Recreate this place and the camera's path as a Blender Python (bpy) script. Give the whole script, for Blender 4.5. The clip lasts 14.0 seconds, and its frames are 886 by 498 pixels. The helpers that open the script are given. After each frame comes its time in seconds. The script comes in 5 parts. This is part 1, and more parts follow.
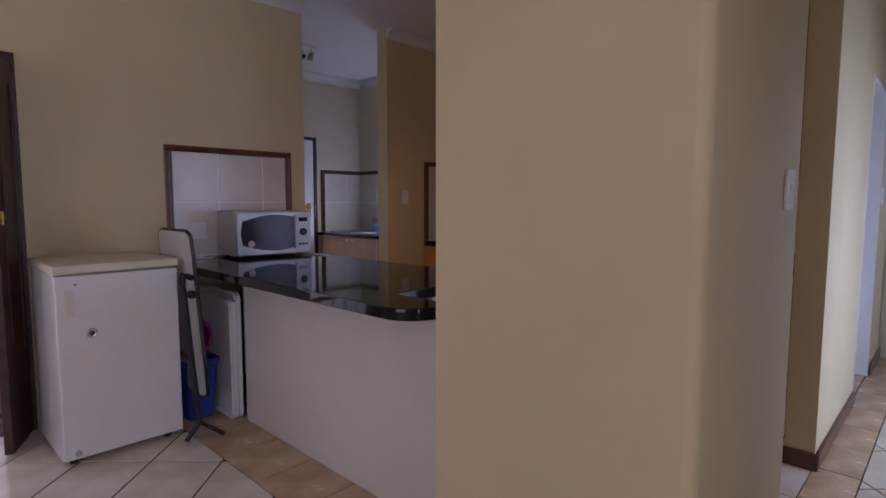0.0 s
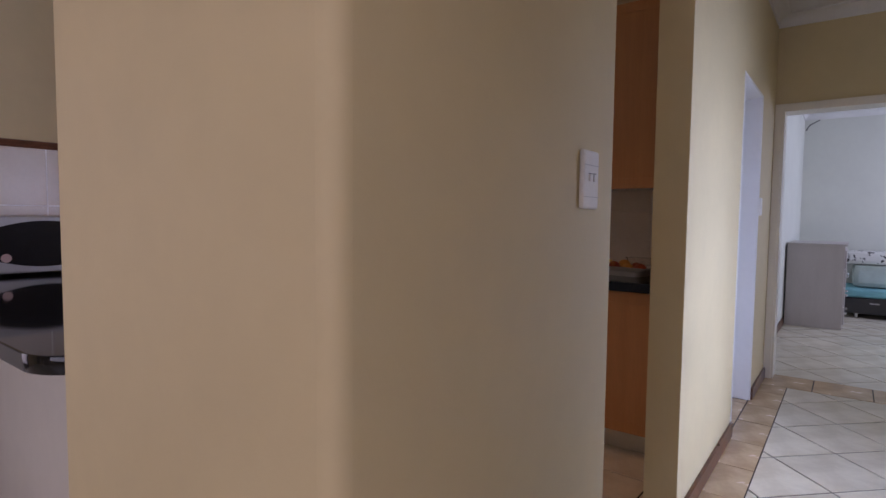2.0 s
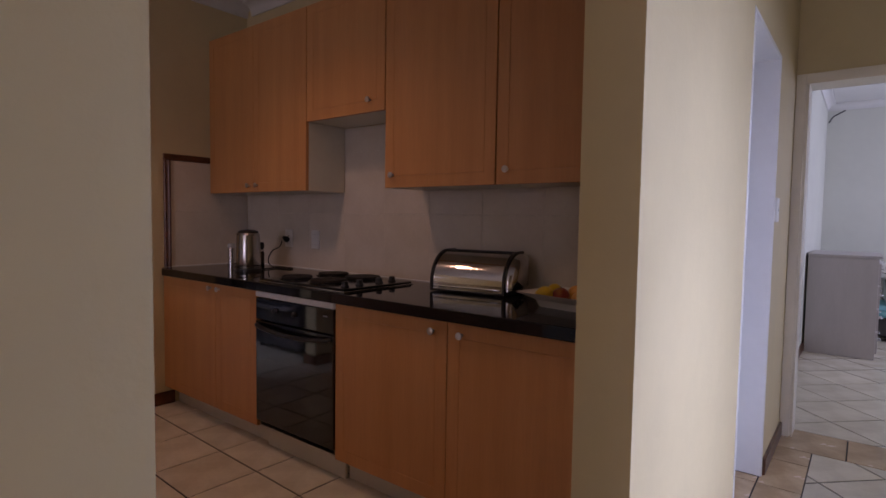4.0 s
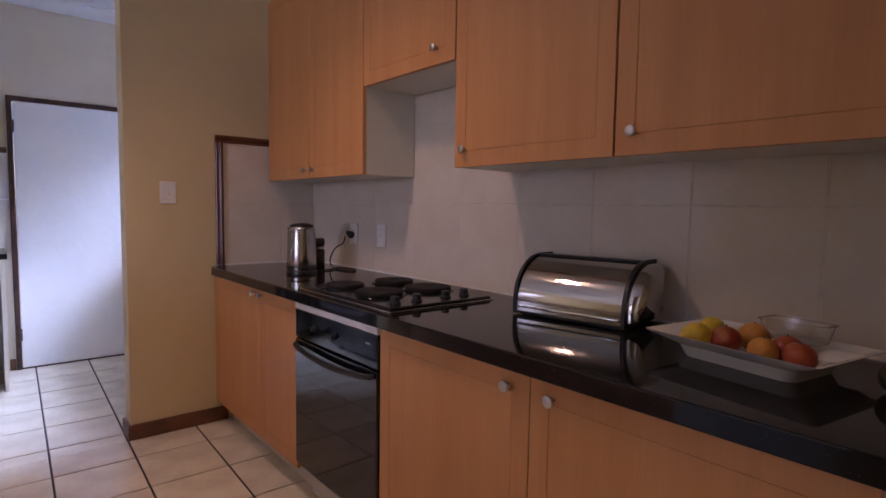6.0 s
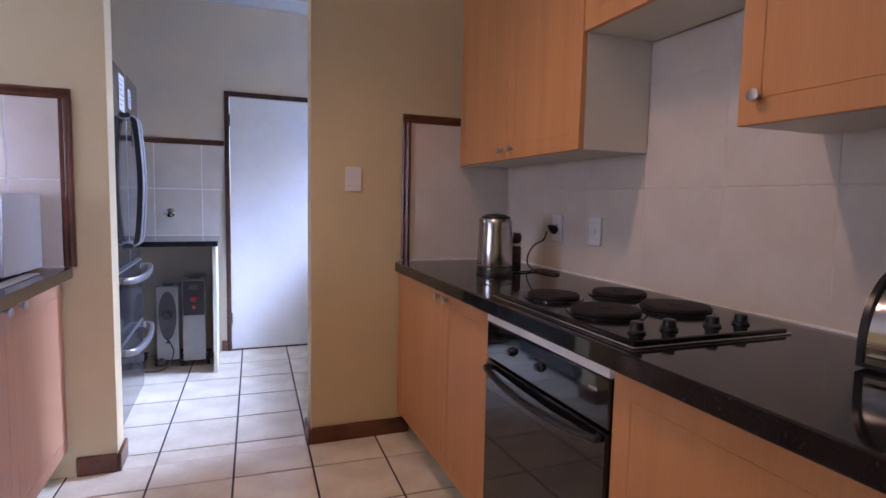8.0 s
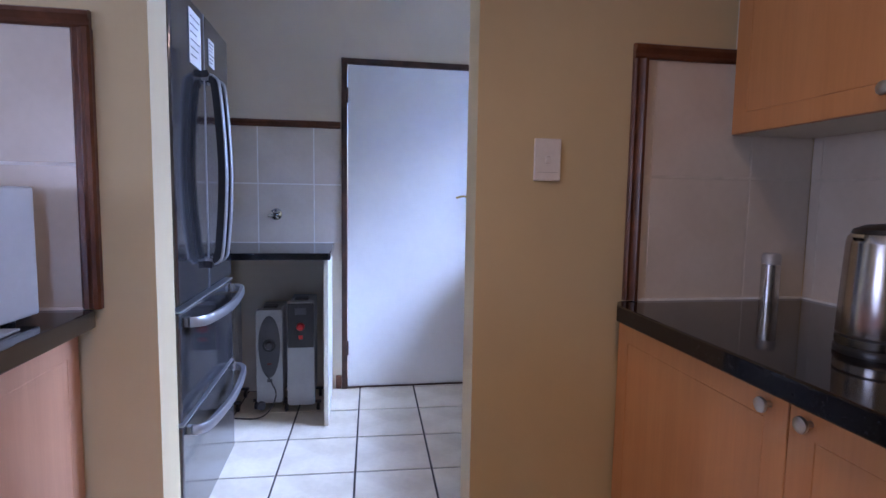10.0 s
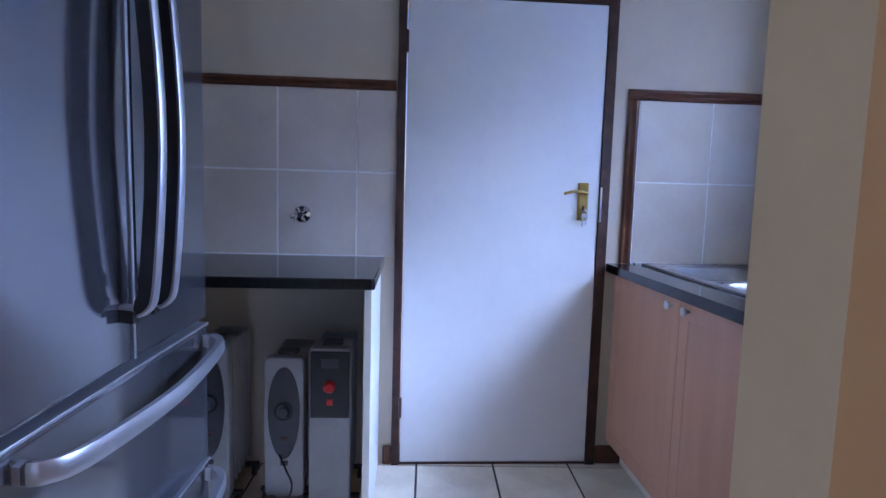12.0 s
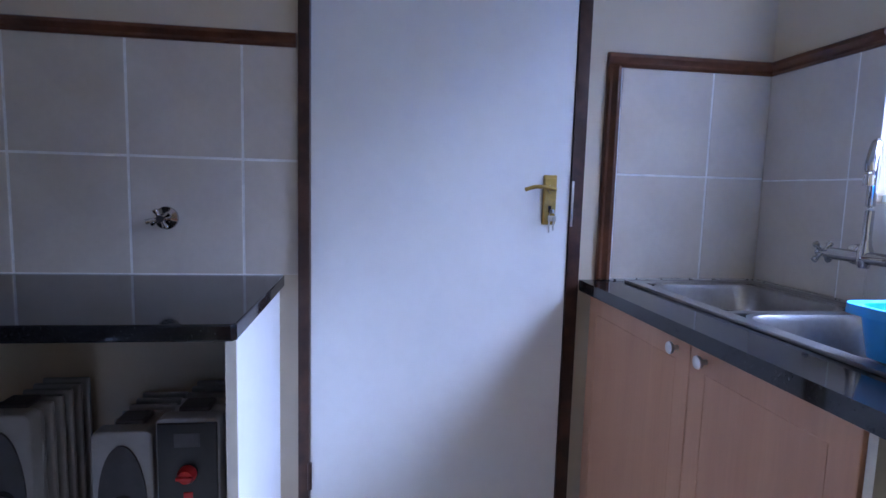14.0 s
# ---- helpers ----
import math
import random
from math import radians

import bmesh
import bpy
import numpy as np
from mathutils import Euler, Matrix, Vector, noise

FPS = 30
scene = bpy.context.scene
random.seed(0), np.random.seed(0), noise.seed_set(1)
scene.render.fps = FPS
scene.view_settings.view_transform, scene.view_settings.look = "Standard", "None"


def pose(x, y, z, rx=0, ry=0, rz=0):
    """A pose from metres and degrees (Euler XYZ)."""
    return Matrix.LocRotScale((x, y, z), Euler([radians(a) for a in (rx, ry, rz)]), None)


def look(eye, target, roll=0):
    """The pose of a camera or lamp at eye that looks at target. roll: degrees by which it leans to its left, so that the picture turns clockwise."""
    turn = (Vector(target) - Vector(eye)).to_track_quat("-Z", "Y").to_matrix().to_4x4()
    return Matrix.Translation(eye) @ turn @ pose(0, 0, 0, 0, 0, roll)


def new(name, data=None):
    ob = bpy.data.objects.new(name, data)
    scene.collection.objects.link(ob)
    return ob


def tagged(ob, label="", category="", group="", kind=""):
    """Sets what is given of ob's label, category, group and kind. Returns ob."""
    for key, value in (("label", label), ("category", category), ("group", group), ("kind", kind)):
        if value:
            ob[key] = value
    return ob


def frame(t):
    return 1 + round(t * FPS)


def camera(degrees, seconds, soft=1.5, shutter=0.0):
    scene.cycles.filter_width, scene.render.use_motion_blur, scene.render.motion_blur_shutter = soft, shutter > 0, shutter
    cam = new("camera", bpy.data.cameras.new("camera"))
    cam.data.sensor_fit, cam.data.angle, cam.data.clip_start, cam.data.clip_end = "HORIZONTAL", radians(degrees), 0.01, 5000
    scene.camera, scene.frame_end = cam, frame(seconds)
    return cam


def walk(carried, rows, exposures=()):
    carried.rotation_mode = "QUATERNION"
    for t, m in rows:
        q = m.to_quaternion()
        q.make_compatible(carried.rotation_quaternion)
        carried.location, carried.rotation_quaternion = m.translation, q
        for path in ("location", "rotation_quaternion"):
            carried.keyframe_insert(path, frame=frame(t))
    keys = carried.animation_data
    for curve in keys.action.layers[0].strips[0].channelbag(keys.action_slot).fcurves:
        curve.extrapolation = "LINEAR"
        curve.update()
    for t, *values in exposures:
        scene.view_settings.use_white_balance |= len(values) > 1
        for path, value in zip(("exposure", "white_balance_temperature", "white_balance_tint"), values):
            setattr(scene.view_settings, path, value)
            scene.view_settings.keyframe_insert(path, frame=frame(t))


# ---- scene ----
cam = camera(78.6, 14.0)
PATH = [
    (0, (0.762, 0.949, 1.294), (2.199, 2.329, 1.118), 0.1),
    (0.5, (0.926, 0.955, 1.289), (2.426, 2.268, 1.13), 0.4),
    (1, (1.111, 0.942, 1.274), (2.671, 2.186, 1.128), 0.6),
    (1.5, (1.328, 0.895, 1.27), (2.914, 2.107, 1.14), 0.6),
    (2, (1.579, 0.886, 1.25), (3.173, 2.087, 1.128), 0.6),
    (2.5, (1.862, 0.904, 1.261), (3.459, 2.102, 1.143), 0.8),
    (3, (2.152, 0.937, 1.265), (3.751, 2.134, 1.147), 1.0),
    (3.2, (2.266, 0.946, 1.27), (3.861, 2.146, 1.154), 1.0),
    (5.3, (3.203, 1.274, 1.261), (4.648, 2.651, 1.128), 0.7),
    (5.5, (3.237, 1.317, 1.262), (4.644, 2.731, 1.123), 0.7),
    (6, (3.366, 1.456, 1.266), (4.657, 2.976, 1.118), 0.9),
    (6.5, (3.432, 1.571, 1.262), (4.602, 3.186, 1.108), 0.9),
    (7, (3.509, 1.701, 1.249), (4.533, 3.412, 1.091), 1.1),
    (7.5, (3.568, 1.813, 1.228), (4.426, 3.612, 1.068), 1.2),
    (8, (3.582, 1.996, 1.225), (4.3, 3.854, 1.053), 1.2),
    (8.5, (3.575, 2.252, 1.23), (4.191, 4.146, 1.05), 1.3),
    (9, (3.588, 2.552, 1.227), (4.11, 4.474, 1.043), 1.3),
    (9.2, (3.598, 2.671, 1.232), (4.074, 4.604, 1.043), 1.3),
    (11.3, (3.575, 3.971, 1.188), (3.738, 5.956, 1.007), 1.2),
    (11.5, (3.579, 4.064, 1.198), (3.721, 6.05, 1.008), 1.5),
    (12, (3.58, 4.275, 1.196), (3.704, 6.262, 1.0), 1.6),
    (12.5, (3.603, 4.473, 1.212), (3.716, 6.46, 1.012), 1.6),
    (13, (3.644, 4.61, 1.206), (3.759, 6.596, 1.0), 1.5),
    (13.5, (3.683, 4.754, 1.21), (3.847, 6.736, 0.997), 1.5),
    (14, (3.737, 4.855, 1.209), (4.008, 6.824, 0.993), 1.6),
]
EXPOSURES = [(0.0, -0.6, 6850, 51), (1.5, -0.2, 7000, 49), (3.2, -0.45, 7400, 54), (5.3, 0.18, 7000, 56), (5.8, 0.48, 6500, 53),
             (6.5, 0.98, 6350, 49), (8.0, 0.92, 6150, 46), (9.2, 0.72, 6000, 44), (11.3, 0.47, 5450, 42), (12.5, 0.28, 5500, 43), (14.0, 0.12, 5750, 43)]
walk(cam, [(t, look(eye, target, roll)) for t, eye, target, roll in PATH], EXPOSURES)

# ---- world, sun and window light ----
world = bpy.data.worlds.new("sky")
scene.world = world
world.use_nodes = True
wn = world.node_tree
sky = wn.nodes.new("ShaderNodeTexSky")
sky.sky_type, sky.sun_disc = "NISHITA", False
sky.sun_elevation, sky.sun_rotation = radians(52), radians(200)
wn.links.new(sky.outputs[0], wn.nodes["Background"].inputs[0])
wn.nodes["Background"].inputs[1].default_value = 0.12

sun = new("sun", bpy.data.lights.new("sun", "SUN"))
sun.data.energy, sun.data.angle, sun.data.color = 3.0, radians(0.5), (1.0, 0.95, 0.86)
sun.matrix_world = look((-4, 12, 16), (0, 0, 0))

SKYBLUE = (0.50, 0.75, 1.0)
DAY = (0.72, 0.86, 1.0)


def window_light(name, at, target, w, h, watts, colour, spread=180):
    """Sky light that comes in through an opening."""
    lamp = bpy.data.lights.new(name, "AREA")
    lamp.shape, lamp.size, lamp.size_y = "RECTANGLE", w, h
    lamp.energy, lamp.color = watts, colour
    lamp.spread = radians(spread)
    ob = new(name, lamp)
    ob.matrix_world = look(at, target)
    return ob


window_light("scullery_sky_light", (7.2, 5.55, 3.72), (5.15, 5.66, 1.67), 2.3, 1.9, 800, SKYBLUE)
window_light("scullery_window_light", (5.24, 5.62, 1.68), (3.1, 4.6, 1.25), 0.95, 0.8, 6.0, SKYBLUE, 95)
window_light("bedroom_window_light", (9.6, -1.92, 1.6), (9.6, 0, 1.2), 1.9, 1.3, 70, SKYBLUE)
# lamp of an invented, unseen hall window that lights the north wall
window_light("hall_unseen_window_light", (4.35, -0.02, 1.05), (4.35, 1.2, 0.8), 1.2, 1.7, 27, (0.42, 0.69, 1.0), 125)
# lamps of two added, unseen lounge windows that light pier and walls
window_light("lounge_unseen_window_light", (-2.62, 1.25, 1.5), (1.2, 1.7, 1.3), 2.2, 1.5, 38, (0.64, 0.82, 1.0))
window_light("lounge_side_unseen_window_light", (0.2, -2.72, 1.5), (0.5, 0, 1.3), 1.7, 1.5, 52, (0.62, 0.79, 1.0))
window_light("lounge_door_light", (0.6, 4.84, 1.1), (0.6, 3.0, 0.6), 1.2, 1.9, 12, DAY)

# warm lamps of the kitchen's ceiling spotlight
for lx in (3.62, 3.78):
    bulb = bpy.data.lights.new("kitchen_spotlight_lamp", "SPOT")
    bulb.energy, bulb.color, bulb.shadow_soft_size = 13.0, (1.0, 0.73, 0.44), 0.035
    bulb.spot_size, bulb.spot_blend = radians(134), 1.0
    new("kitchen_spotlight_lamp", bulb).matrix_world = pose(lx, 3.33, 2.63)

# ---- materials ----


def mat(name, col, rough=0.6, metal=0.0, vary=0.06, scale=6.0, stretch=(1, 1, 1), bump=0.0, bump_scale=120.0,
        second=None, mix=(0.4, 0.62), fine=0.03, island=0.0, coat=0.0, spec=0.5):
    """A surface with variation at two scales, an optional second colour in patches or streaks, and fine relief."""
    m = bpy.data.materials.new(name)
    m.use_nodes = True
    nt = m.node_tree
    bsdf = nt.nodes["Principled BSDF"]
    bsdf.inputs["Roughness"].default_value = rough
    bsdf.inputs["Metallic"].default_value = metal
    bsdf.inputs["Coat Weight"].default_value = coat
    bsdf.inputs["Specular IOR Level"].default_value = spec
    tc = nt.nodes.new("ShaderNodeTexCoord")
    mp = nt.nodes.new("ShaderNodeMapping")
    mp.inputs["Scale"].default_value = stretch
    nt.links.new(tc.outputs["Object"], mp.inputs[0])
    n1 = nt.nodes.new("ShaderNodeTexNoise")
    n1.inputs["Scale"].default_value, n1.inputs["Detail"].default_value = scale, 5
    nt.links.new(mp.outputs[0], n1.inputs["Vector"])
    n2 = nt.nodes.new("ShaderNodeTexNoise")
    n2.inputs["Scale"].default_value, n2.inputs["Detail"].default_value = scale * 9, 3
    nt.links.new(mp.outputs[0], n2.inputs["Vector"])
    ramp = nt.nodes.new("ShaderNodeValToRGB")
    a = [c * (1 - vary) for c in col]
    b = [min(1, c * (1 + vary)) for c in (second or col)]
    ramp.color_ramp.elements[0].position, ramp.color_ramp.elements[1].position = mix
    ramp.color_ramp.elements[0].color, ramp.color_ramp.elements[1].color = (*a, 1), (*b, 1)
    nt.links.new(n1.outputs[0], ramp.inputs[0])
    hsv = nt.nodes.new("ShaderNodeHueSaturation")
    nt.links.new(ramp.outputs[0], hsv.inputs["Color"])
    val = nt.nodes.new("ShaderNodeMapRange")
    val.inputs["From Min"].default_value, val.inputs["From Max"].default_value = 0.3, 0.7
    val.inputs["To Min"].default_value, val.inputs["To Max"].default_value = 1 - fine, 1 + fine
    nt.links.new(n2.outputs[0], val.inputs["Value"])
    out = val.outputs[0]
    if island:
        oi = nt.nodes.new("ShaderNodeObjectInfo")
        r = nt.nodes.new("ShaderNodeMapRange")
        r.inputs["To Min"].default_value, r.inputs["To Max"].default_value = 1 - island, 1 + island
        nt.links.new(oi.outputs["Random"], r.inputs["Value"])
        mul = nt.nodes.new("ShaderNodeMath")
        mul.operation = "MULTIPLY"
        nt.links.new(out, mul.inputs[0])
        nt.links.new(r.outputs[0], mul.inputs[1])
        out = mul.outputs[0]
    nt.links.new(out, hsv.inputs["Value"])
    nt.links.new(hsv.outputs[0], bsdf.inputs["Base Color"])
    rr = nt.nodes.new("ShaderNodeMapRange")
    rr.inputs["To Min"].default_value, rr.inputs["To Max"].default_value = max(0.02, rough * 0.82), min(1, rough * 1.18)
    nt.links.new(n1.outputs[0], rr.inputs["Value"])
    nt.links.new(rr.outputs[0], bsdf.inputs["Roughness"])
    if bump:
        n3 = nt.nodes.new("ShaderNodeTexNoise")
        n3.inputs["Scale"].default_value, n3.inputs["Detail"].default_value = bump_scale, 4
        nt.links.new(mp.outputs[0], n3.inputs["Vector"])
        bp = nt.nodes.new("ShaderNodeBump")
        bp.inputs["Strength"].default_value, bp.inputs["Distance"].default_value = bump, 0.004
        nt.links.new(n3.outputs[0], bp.inputs["Height"])
        nt.links.new(bp.outputs[0], bsdf.inputs["Normal"])
    return m


def clear(name, tint=(1, 1, 1), rough=0.0):
    m = bpy.data.materials.new(name)
    m.use_nodes = True
    b = m.node_tree.nodes["Principled BSDF"]
    b.inputs["Base Color"].default_value = (*tint, 1)
    b.inputs["Transmission Weight"].default_value = 1.0
    b.inputs["Roughness"].default_value = rough
    b.inputs["IOR"].default_value = 1.45
    return m


def glow(name, col, strength):
    m = bpy.data.materials.new(name)
    m.use_nodes = True
    b = m.node_tree.nodes["Principled BSDF"]
    b.inputs["Base Color"].default_value = (*col, 1)
    b.inputs["Emission Color"].default_value = (*col, 1)
    b.inputs["Emission Strength"].default_value = strength
    return m


PAINT = mat("cream_paint", (0.65, 0.525, 0.30), 0.62, vary=0.035, scale=1.6, bump=0.12, bump_scale=70, fine=0.012)
SCULPAINT = mat("warm_white_paint", (0.66, 0.565, 0.43), 0.62, vary=0.035, scale=1.6, bump=0.12, bump_scale=70, fine=0.012)
BEDPAINT = mat("pale_bedroom_paint", (0.66, 0.67, 0.60), 0.7, vary=0.03, scale=1.5, bump=0.1, bump_scale=70, fine=0.01)
CEIL = mat("white_ceiling_paint", (0.72, 0.71, 0.69), 0.8, vary=0.02, scale=2, bump=0.06, bump_scale=80, fine=0.01)
WHITEPAINT = mat("white_door_paint", (0.80, 0.80, 0.78), 0.42, vary=0.025, scale=2.5, bump=0.05, bump_scale=40, fine=0.012)
CREAMGLOSS = mat("cream_gloss_paint", (0.82, 0.77, 0.66), 0.35, vary=0.03, scale=3, bump=0.04, bump_scale=50, fine=0.01)
WOOD = mat("beech_veneer", (0.58, 0.252, 0.085), 0.42, vary=0.02, scale=2.0, stretch=(7, 7, 0.45), second=(0.62, 0.285, 0.105), mix=(0.3, 0.7),
           bump=0.03, bump_scale=60, fine=0.035)
# beech veneer again, with the pinkish cast of bluish light in its colour
BLUE_LIT_WOOD = mat("beech_veneer_in_blue_light", (0.56, 0.28, 0.16), 0.42, vary=0.02, scale=2.0, stretch=(7, 7, 0.45), second=(0.60, 0.315, 0.185), mix=(0.3, 0.7), bump=0.03, bump_scale=40, fine=0.03)
DARKWOOD = mat("dark_stained_timber", (0.045, 0.017, 0.011), 0.38, vary=0.2, scale=5, stretch=(3, 3, 3), second=(0.062, 0.024, 0.014),
               bump=0.12, bump_scale=90, fine=0.1)
REDWOOD = mat("varnished_brown_moulding", (0.105, 0.036, 0.016), 0.3, vary=0.18, scale=6, second=(0.15, 0.055, 0.025), bump=0.1, bump_scale=90, fine=0.1)
GRANITE = mat("black_granite", (0.012, 0.012, 0.013), 0.055, vary=0.2, scale=150, second=(0.035, 0.036, 0.039), mix=(0.62, 0.74), fine=0.12, spec=0.33)
TILE = mat("glazed_floor_tile", (0.77, 0.685, 0.53), 0.2, vary=0.05, scale=5, second=(0.80, 0.73, 0.585), bump=0.018, bump_scale=14, fine=0.03, island=0.05)
TILE2 = mat("terracotta_border_tile", (0.58, 0.385, 0.215), 0.26, vary=0.07, scale=5, second=(0.64, 0.445, 0.27), bump=0.05, bump_scale=14, fine=0.04, island=0.06)
# bar wall paled from the cream paint to carry the low bluish light
COOL_LIT_PLASTER = mat("cool_lit_bar_plaster", (0.70, 0.665, 0.60), 0.6, vary=0.03, scale=1.8, bump=0.1, bump_scale=70, fine=0.012)
KGROUT = mat("beige_wall_grout", (0.64, 0.585, 0.50), 0.85, vary=0.06, scale=30, fine=0.05)
GROUT = mat("dark_floor_grout", (0.04, 0.032, 0.028), 0.9, vary=0.2, scale=30, fine=0.1)
WTILE = mat("pale_wall_tile", (0.66, 0.59, 0.50), 0.22, vary=0.015, scale=5, second=(0.68, 0.615, 0.53), bump=0.02, bump_scale=18, fine=0.02, island=0.025)
WGROUT = mat("white_wall_grout", (0.84, 0.83, 0.80), 0.85, vary=0.06, scale=30, fine=0.05)
STEEL = mat("brushed_steel", (0.60, 0.59, 0.57), 0.24, 1.0, vary=0.05, scale=4, stretch=(1, 14, 14), bump=0.03, bump_scale=120, fine=0.05)
KETTLESTEEL = mat("dull_kettle_steel", (0.42, 0.405, 0.39), 0.2, 1.0, vary=0.05, scale=4, stretch=(1, 1, 14), bump=0.02, bump_scale=120, fine=0.05)
SINKSTEEL = mat("sink_steel", (0.38, 0.365, 0.355), 0.3, 1.0, vary=0.06, scale=7, bump=0.03, bump_scale=60, fine=0.06)
BINSTEEL = mat("polished_steel", (0.56, 0.54, 0.52), 0.10, 1.0, vary=0.03, scale=4, stretch=(14, 1, 14), bump=0.015, bump_scale=90, fine=0.03)
CHROME = mat("chrome", (0.58, 0.58, 0.59), 0.07, 1.0, vary=0.02, scale=9, fine=0.02)
KNOB = mat("satin_nickel", (0.60, 0.58, 0.55), 0.3, 1.0, vary=0.05, scale=20, fine=0.03)
BRASS = mat("worn_brass", (0.52, 0.36, 0.11), 0.3, 1.0, vary=0.15, scale=25, fine=0.08)
DARKSTEEL = mat("dark_fridge_steel", (0.24, 0.248, 0.275), 0.10, 0.88, vary=0.004, mix=(0.1, 0.9), scale=0.8, stretch=(1, 3, 0.6), fine=0.03)
HANDLE = mat("silver_fridge_handle", (0.42, 0.43, 0.45), 0.34, 0.8, vary=0.02, scale=3, fine=0.01)
BLACK = mat("black_plastic", (0.012, 0.012, 0.013), 0.35, vary=0.15, scale=20, fine=0.06)
BLACKGLASS = mat("black_oven_glass", (0.006, 0.007, 0.009), 0.05, spec=0.65, vary=0.1, scale=4, fine=0.05)
MWGLASS = mat("dull_microwave_window", (0.016, 0.016, 0.018), 0.16, vary=0.1, scale=4, fine=0.05, spec=0.2)
ENAMEL = mat("black_hob_enamel", (0.007, 0.007, 0.008), 0.12, spec=0.3, vary=0.2, scale=14, fine=0.1)
IRON = mat("cast_iron_plate", (0.014, 0.012, 0.012), 0.6, spec=0.2, vary=0.2, scale=25, bump=0.2, bump_scale=160, fine=0.1)
WHITEPL = mat("white_plastic", (0.78, 0.77, 0.74), 0.32, vary=0.03, scale=8, fine=0.02)
FRIDGE_WHITE = mat("aged_white_enamel", (0.74, 0.74, 0.72), 0.3, vary=0.035, scale=4, second=(0.70, 0.68, 0.62), bump=0.02, bump_scale=60, fine=0.02)
LID = mat("yellowed_plastic", (0.66, 0.58, 0.40), 0.42, vary=0.05, scale=6, fine=0.03)
GREYPL = mat("silver_grey_plastic", (0.42, 0.42, 0.42), 0.34, 0.35, vary=0.04, scale=8, fine=0.02)
HEATER = mat("pale_grey_heater_enamel", (0.35, 0.35, 0.35), 0.38, vary=0.05, scale=7, fine=0.03)
DGREY = mat("dark_grey_plastic", (0.055, 0.055, 0.06), 0.4, vary=0.1, scale=10, fine=0.05)
BLUE = mat("bright_blue_plastic", (0.02, 0.40, 0.95), 0.3, vary=0.05, scale=6, fine=0.03)
NAVY = mat("blue_bin_plastic", (0.015, 0.06, 0.36), 0.4, vary=0.08, scale=6, fine=0.04)
MAGENTA = mat("magenta_plastic", (0.34, 0.02, 0.19), 0.4, vary=0.08, scale=6, fine=0.04)
REDL = mat("red_dial", (0.60, 0.02, 0.015), 0.35, vary=0.05, scale=9, fine=0.03)
BOARD = mat("white_laminate", (0.72, 0.70, 0.66), 0.4, vary=0.04, scale=5, fine=0.02)
LEMON = mat("lemon_skin", (0.72, 0.50, 0.04), 0.4, vary=0.08, scale=14, bump=0.25, bump_scale=90, fine=0.05)
APPLE = mat("red_apple_skin", (0.38, 0.05, 0.03), 0.3, vary=0.15, scale=14, second=(0.55, 0.30, 0.06), mix=(0.45, 0.75), fine=0.08)
REDAPPLE = mat("orange_red_apple_skin", (0.42, 0.07, 0.03), 0.3, vary=0.12, scale=14, second=(0.58, 0.16, 0.05), mix=(0.45, 0.75), fine=0.08)
ORANGE = mat("yellow_orange_skin", (0.70, 0.30, 0.05), 0.42, vary=0.08, scale=14, bump=0.25, bump_scale=110, fine=0.05)
CHINA = mat("white_china", (0.80, 0.79, 0.76), 0.16, vary=0.02, scale=8, fine=0.01)
PAPER = mat("white_paper", (0.80, 0.80, 0.78), 0.8, vary=0.03, scale=20, fine=0.02)
INK = mat("grey_print", (0.12, 0.12, 0.13), 0.8, vary=0.1, scale=20, fine=0.05)
DRESSER = mat("pale_grey_laminate", (0.52, 0.47, 0.46), 0.45, vary=0.03, scale=3, stretch=(3, 3, 0.6), fine=0.02)
TURQ = mat("turquoise_sheet", (0.13, 0.42, 0.46), 0.85, vary=0.08, scale=8, bump=0.3, bump_scale=60, fine=0.05)
SPOTCLOTH = mat("black_spotted_white_cloth", (0.03, 0.03, 0.03), 0.85, vary=0.0, scale=14, second=(0.74, 0.73, 0.70), mix=(0.40, 0.44), fine=0.03)
GREENPALE = mat("pale_green_cloth", (0.46, 0.54, 0.50), 0.85, vary=0.06, scale=6, bump=0.3, bump_scale=60, fine=0.04)
SAND = mat("paved_yard", (0.34, 0.30, 0.25), 0.9, vary=0.12, scale=2, fine=0.08)
GLASS = clear("window_glass")
CUPGLASS = clear("clear_plastic", (0.96, 0.95, 0.92), 0.06)
SILICONE = mat("stained_sealant", (0.62, 0.60, 0.56), 0.6, vary=0.1, scale=60, second=(0.05, 0.04, 0.035), mix=(0.56, 0.62), fine=0.05)

# ---- building helpers ----


def bx(bm, lo, hi, bev=0.0, seg=2):
    """A box from corner lo to corner hi, its edges rounded by bev."""
    lo, hi = [min(a, b) for a, b in zip(lo, hi)], [max(a, b) for a, b in zip(lo, hi)]
    c = [(a + b) / 2 for a, b in zip(lo, hi)]
    s = [b - a for a, b in zip(lo, hi)]
    r = bmesh.ops.create_cube(bm, size=1.0, matrix=Matrix.Translation(c) @ Matrix.Diagonal((*s, 1)))
    if bev:
        edges = list({e for v in r["verts"] for e in v.link_edges})
        bmesh.ops.bevel(bm, geom=edges, offset=min(bev, min(s) * 0.45), segments=seg, profile=0.5, affect="EDGES")
    return bm


def boxes(*items, bev=0.0):
    bm = bmesh.new()
    for lo, hi in items:
        bx(bm, lo, hi, bev)
    return bm


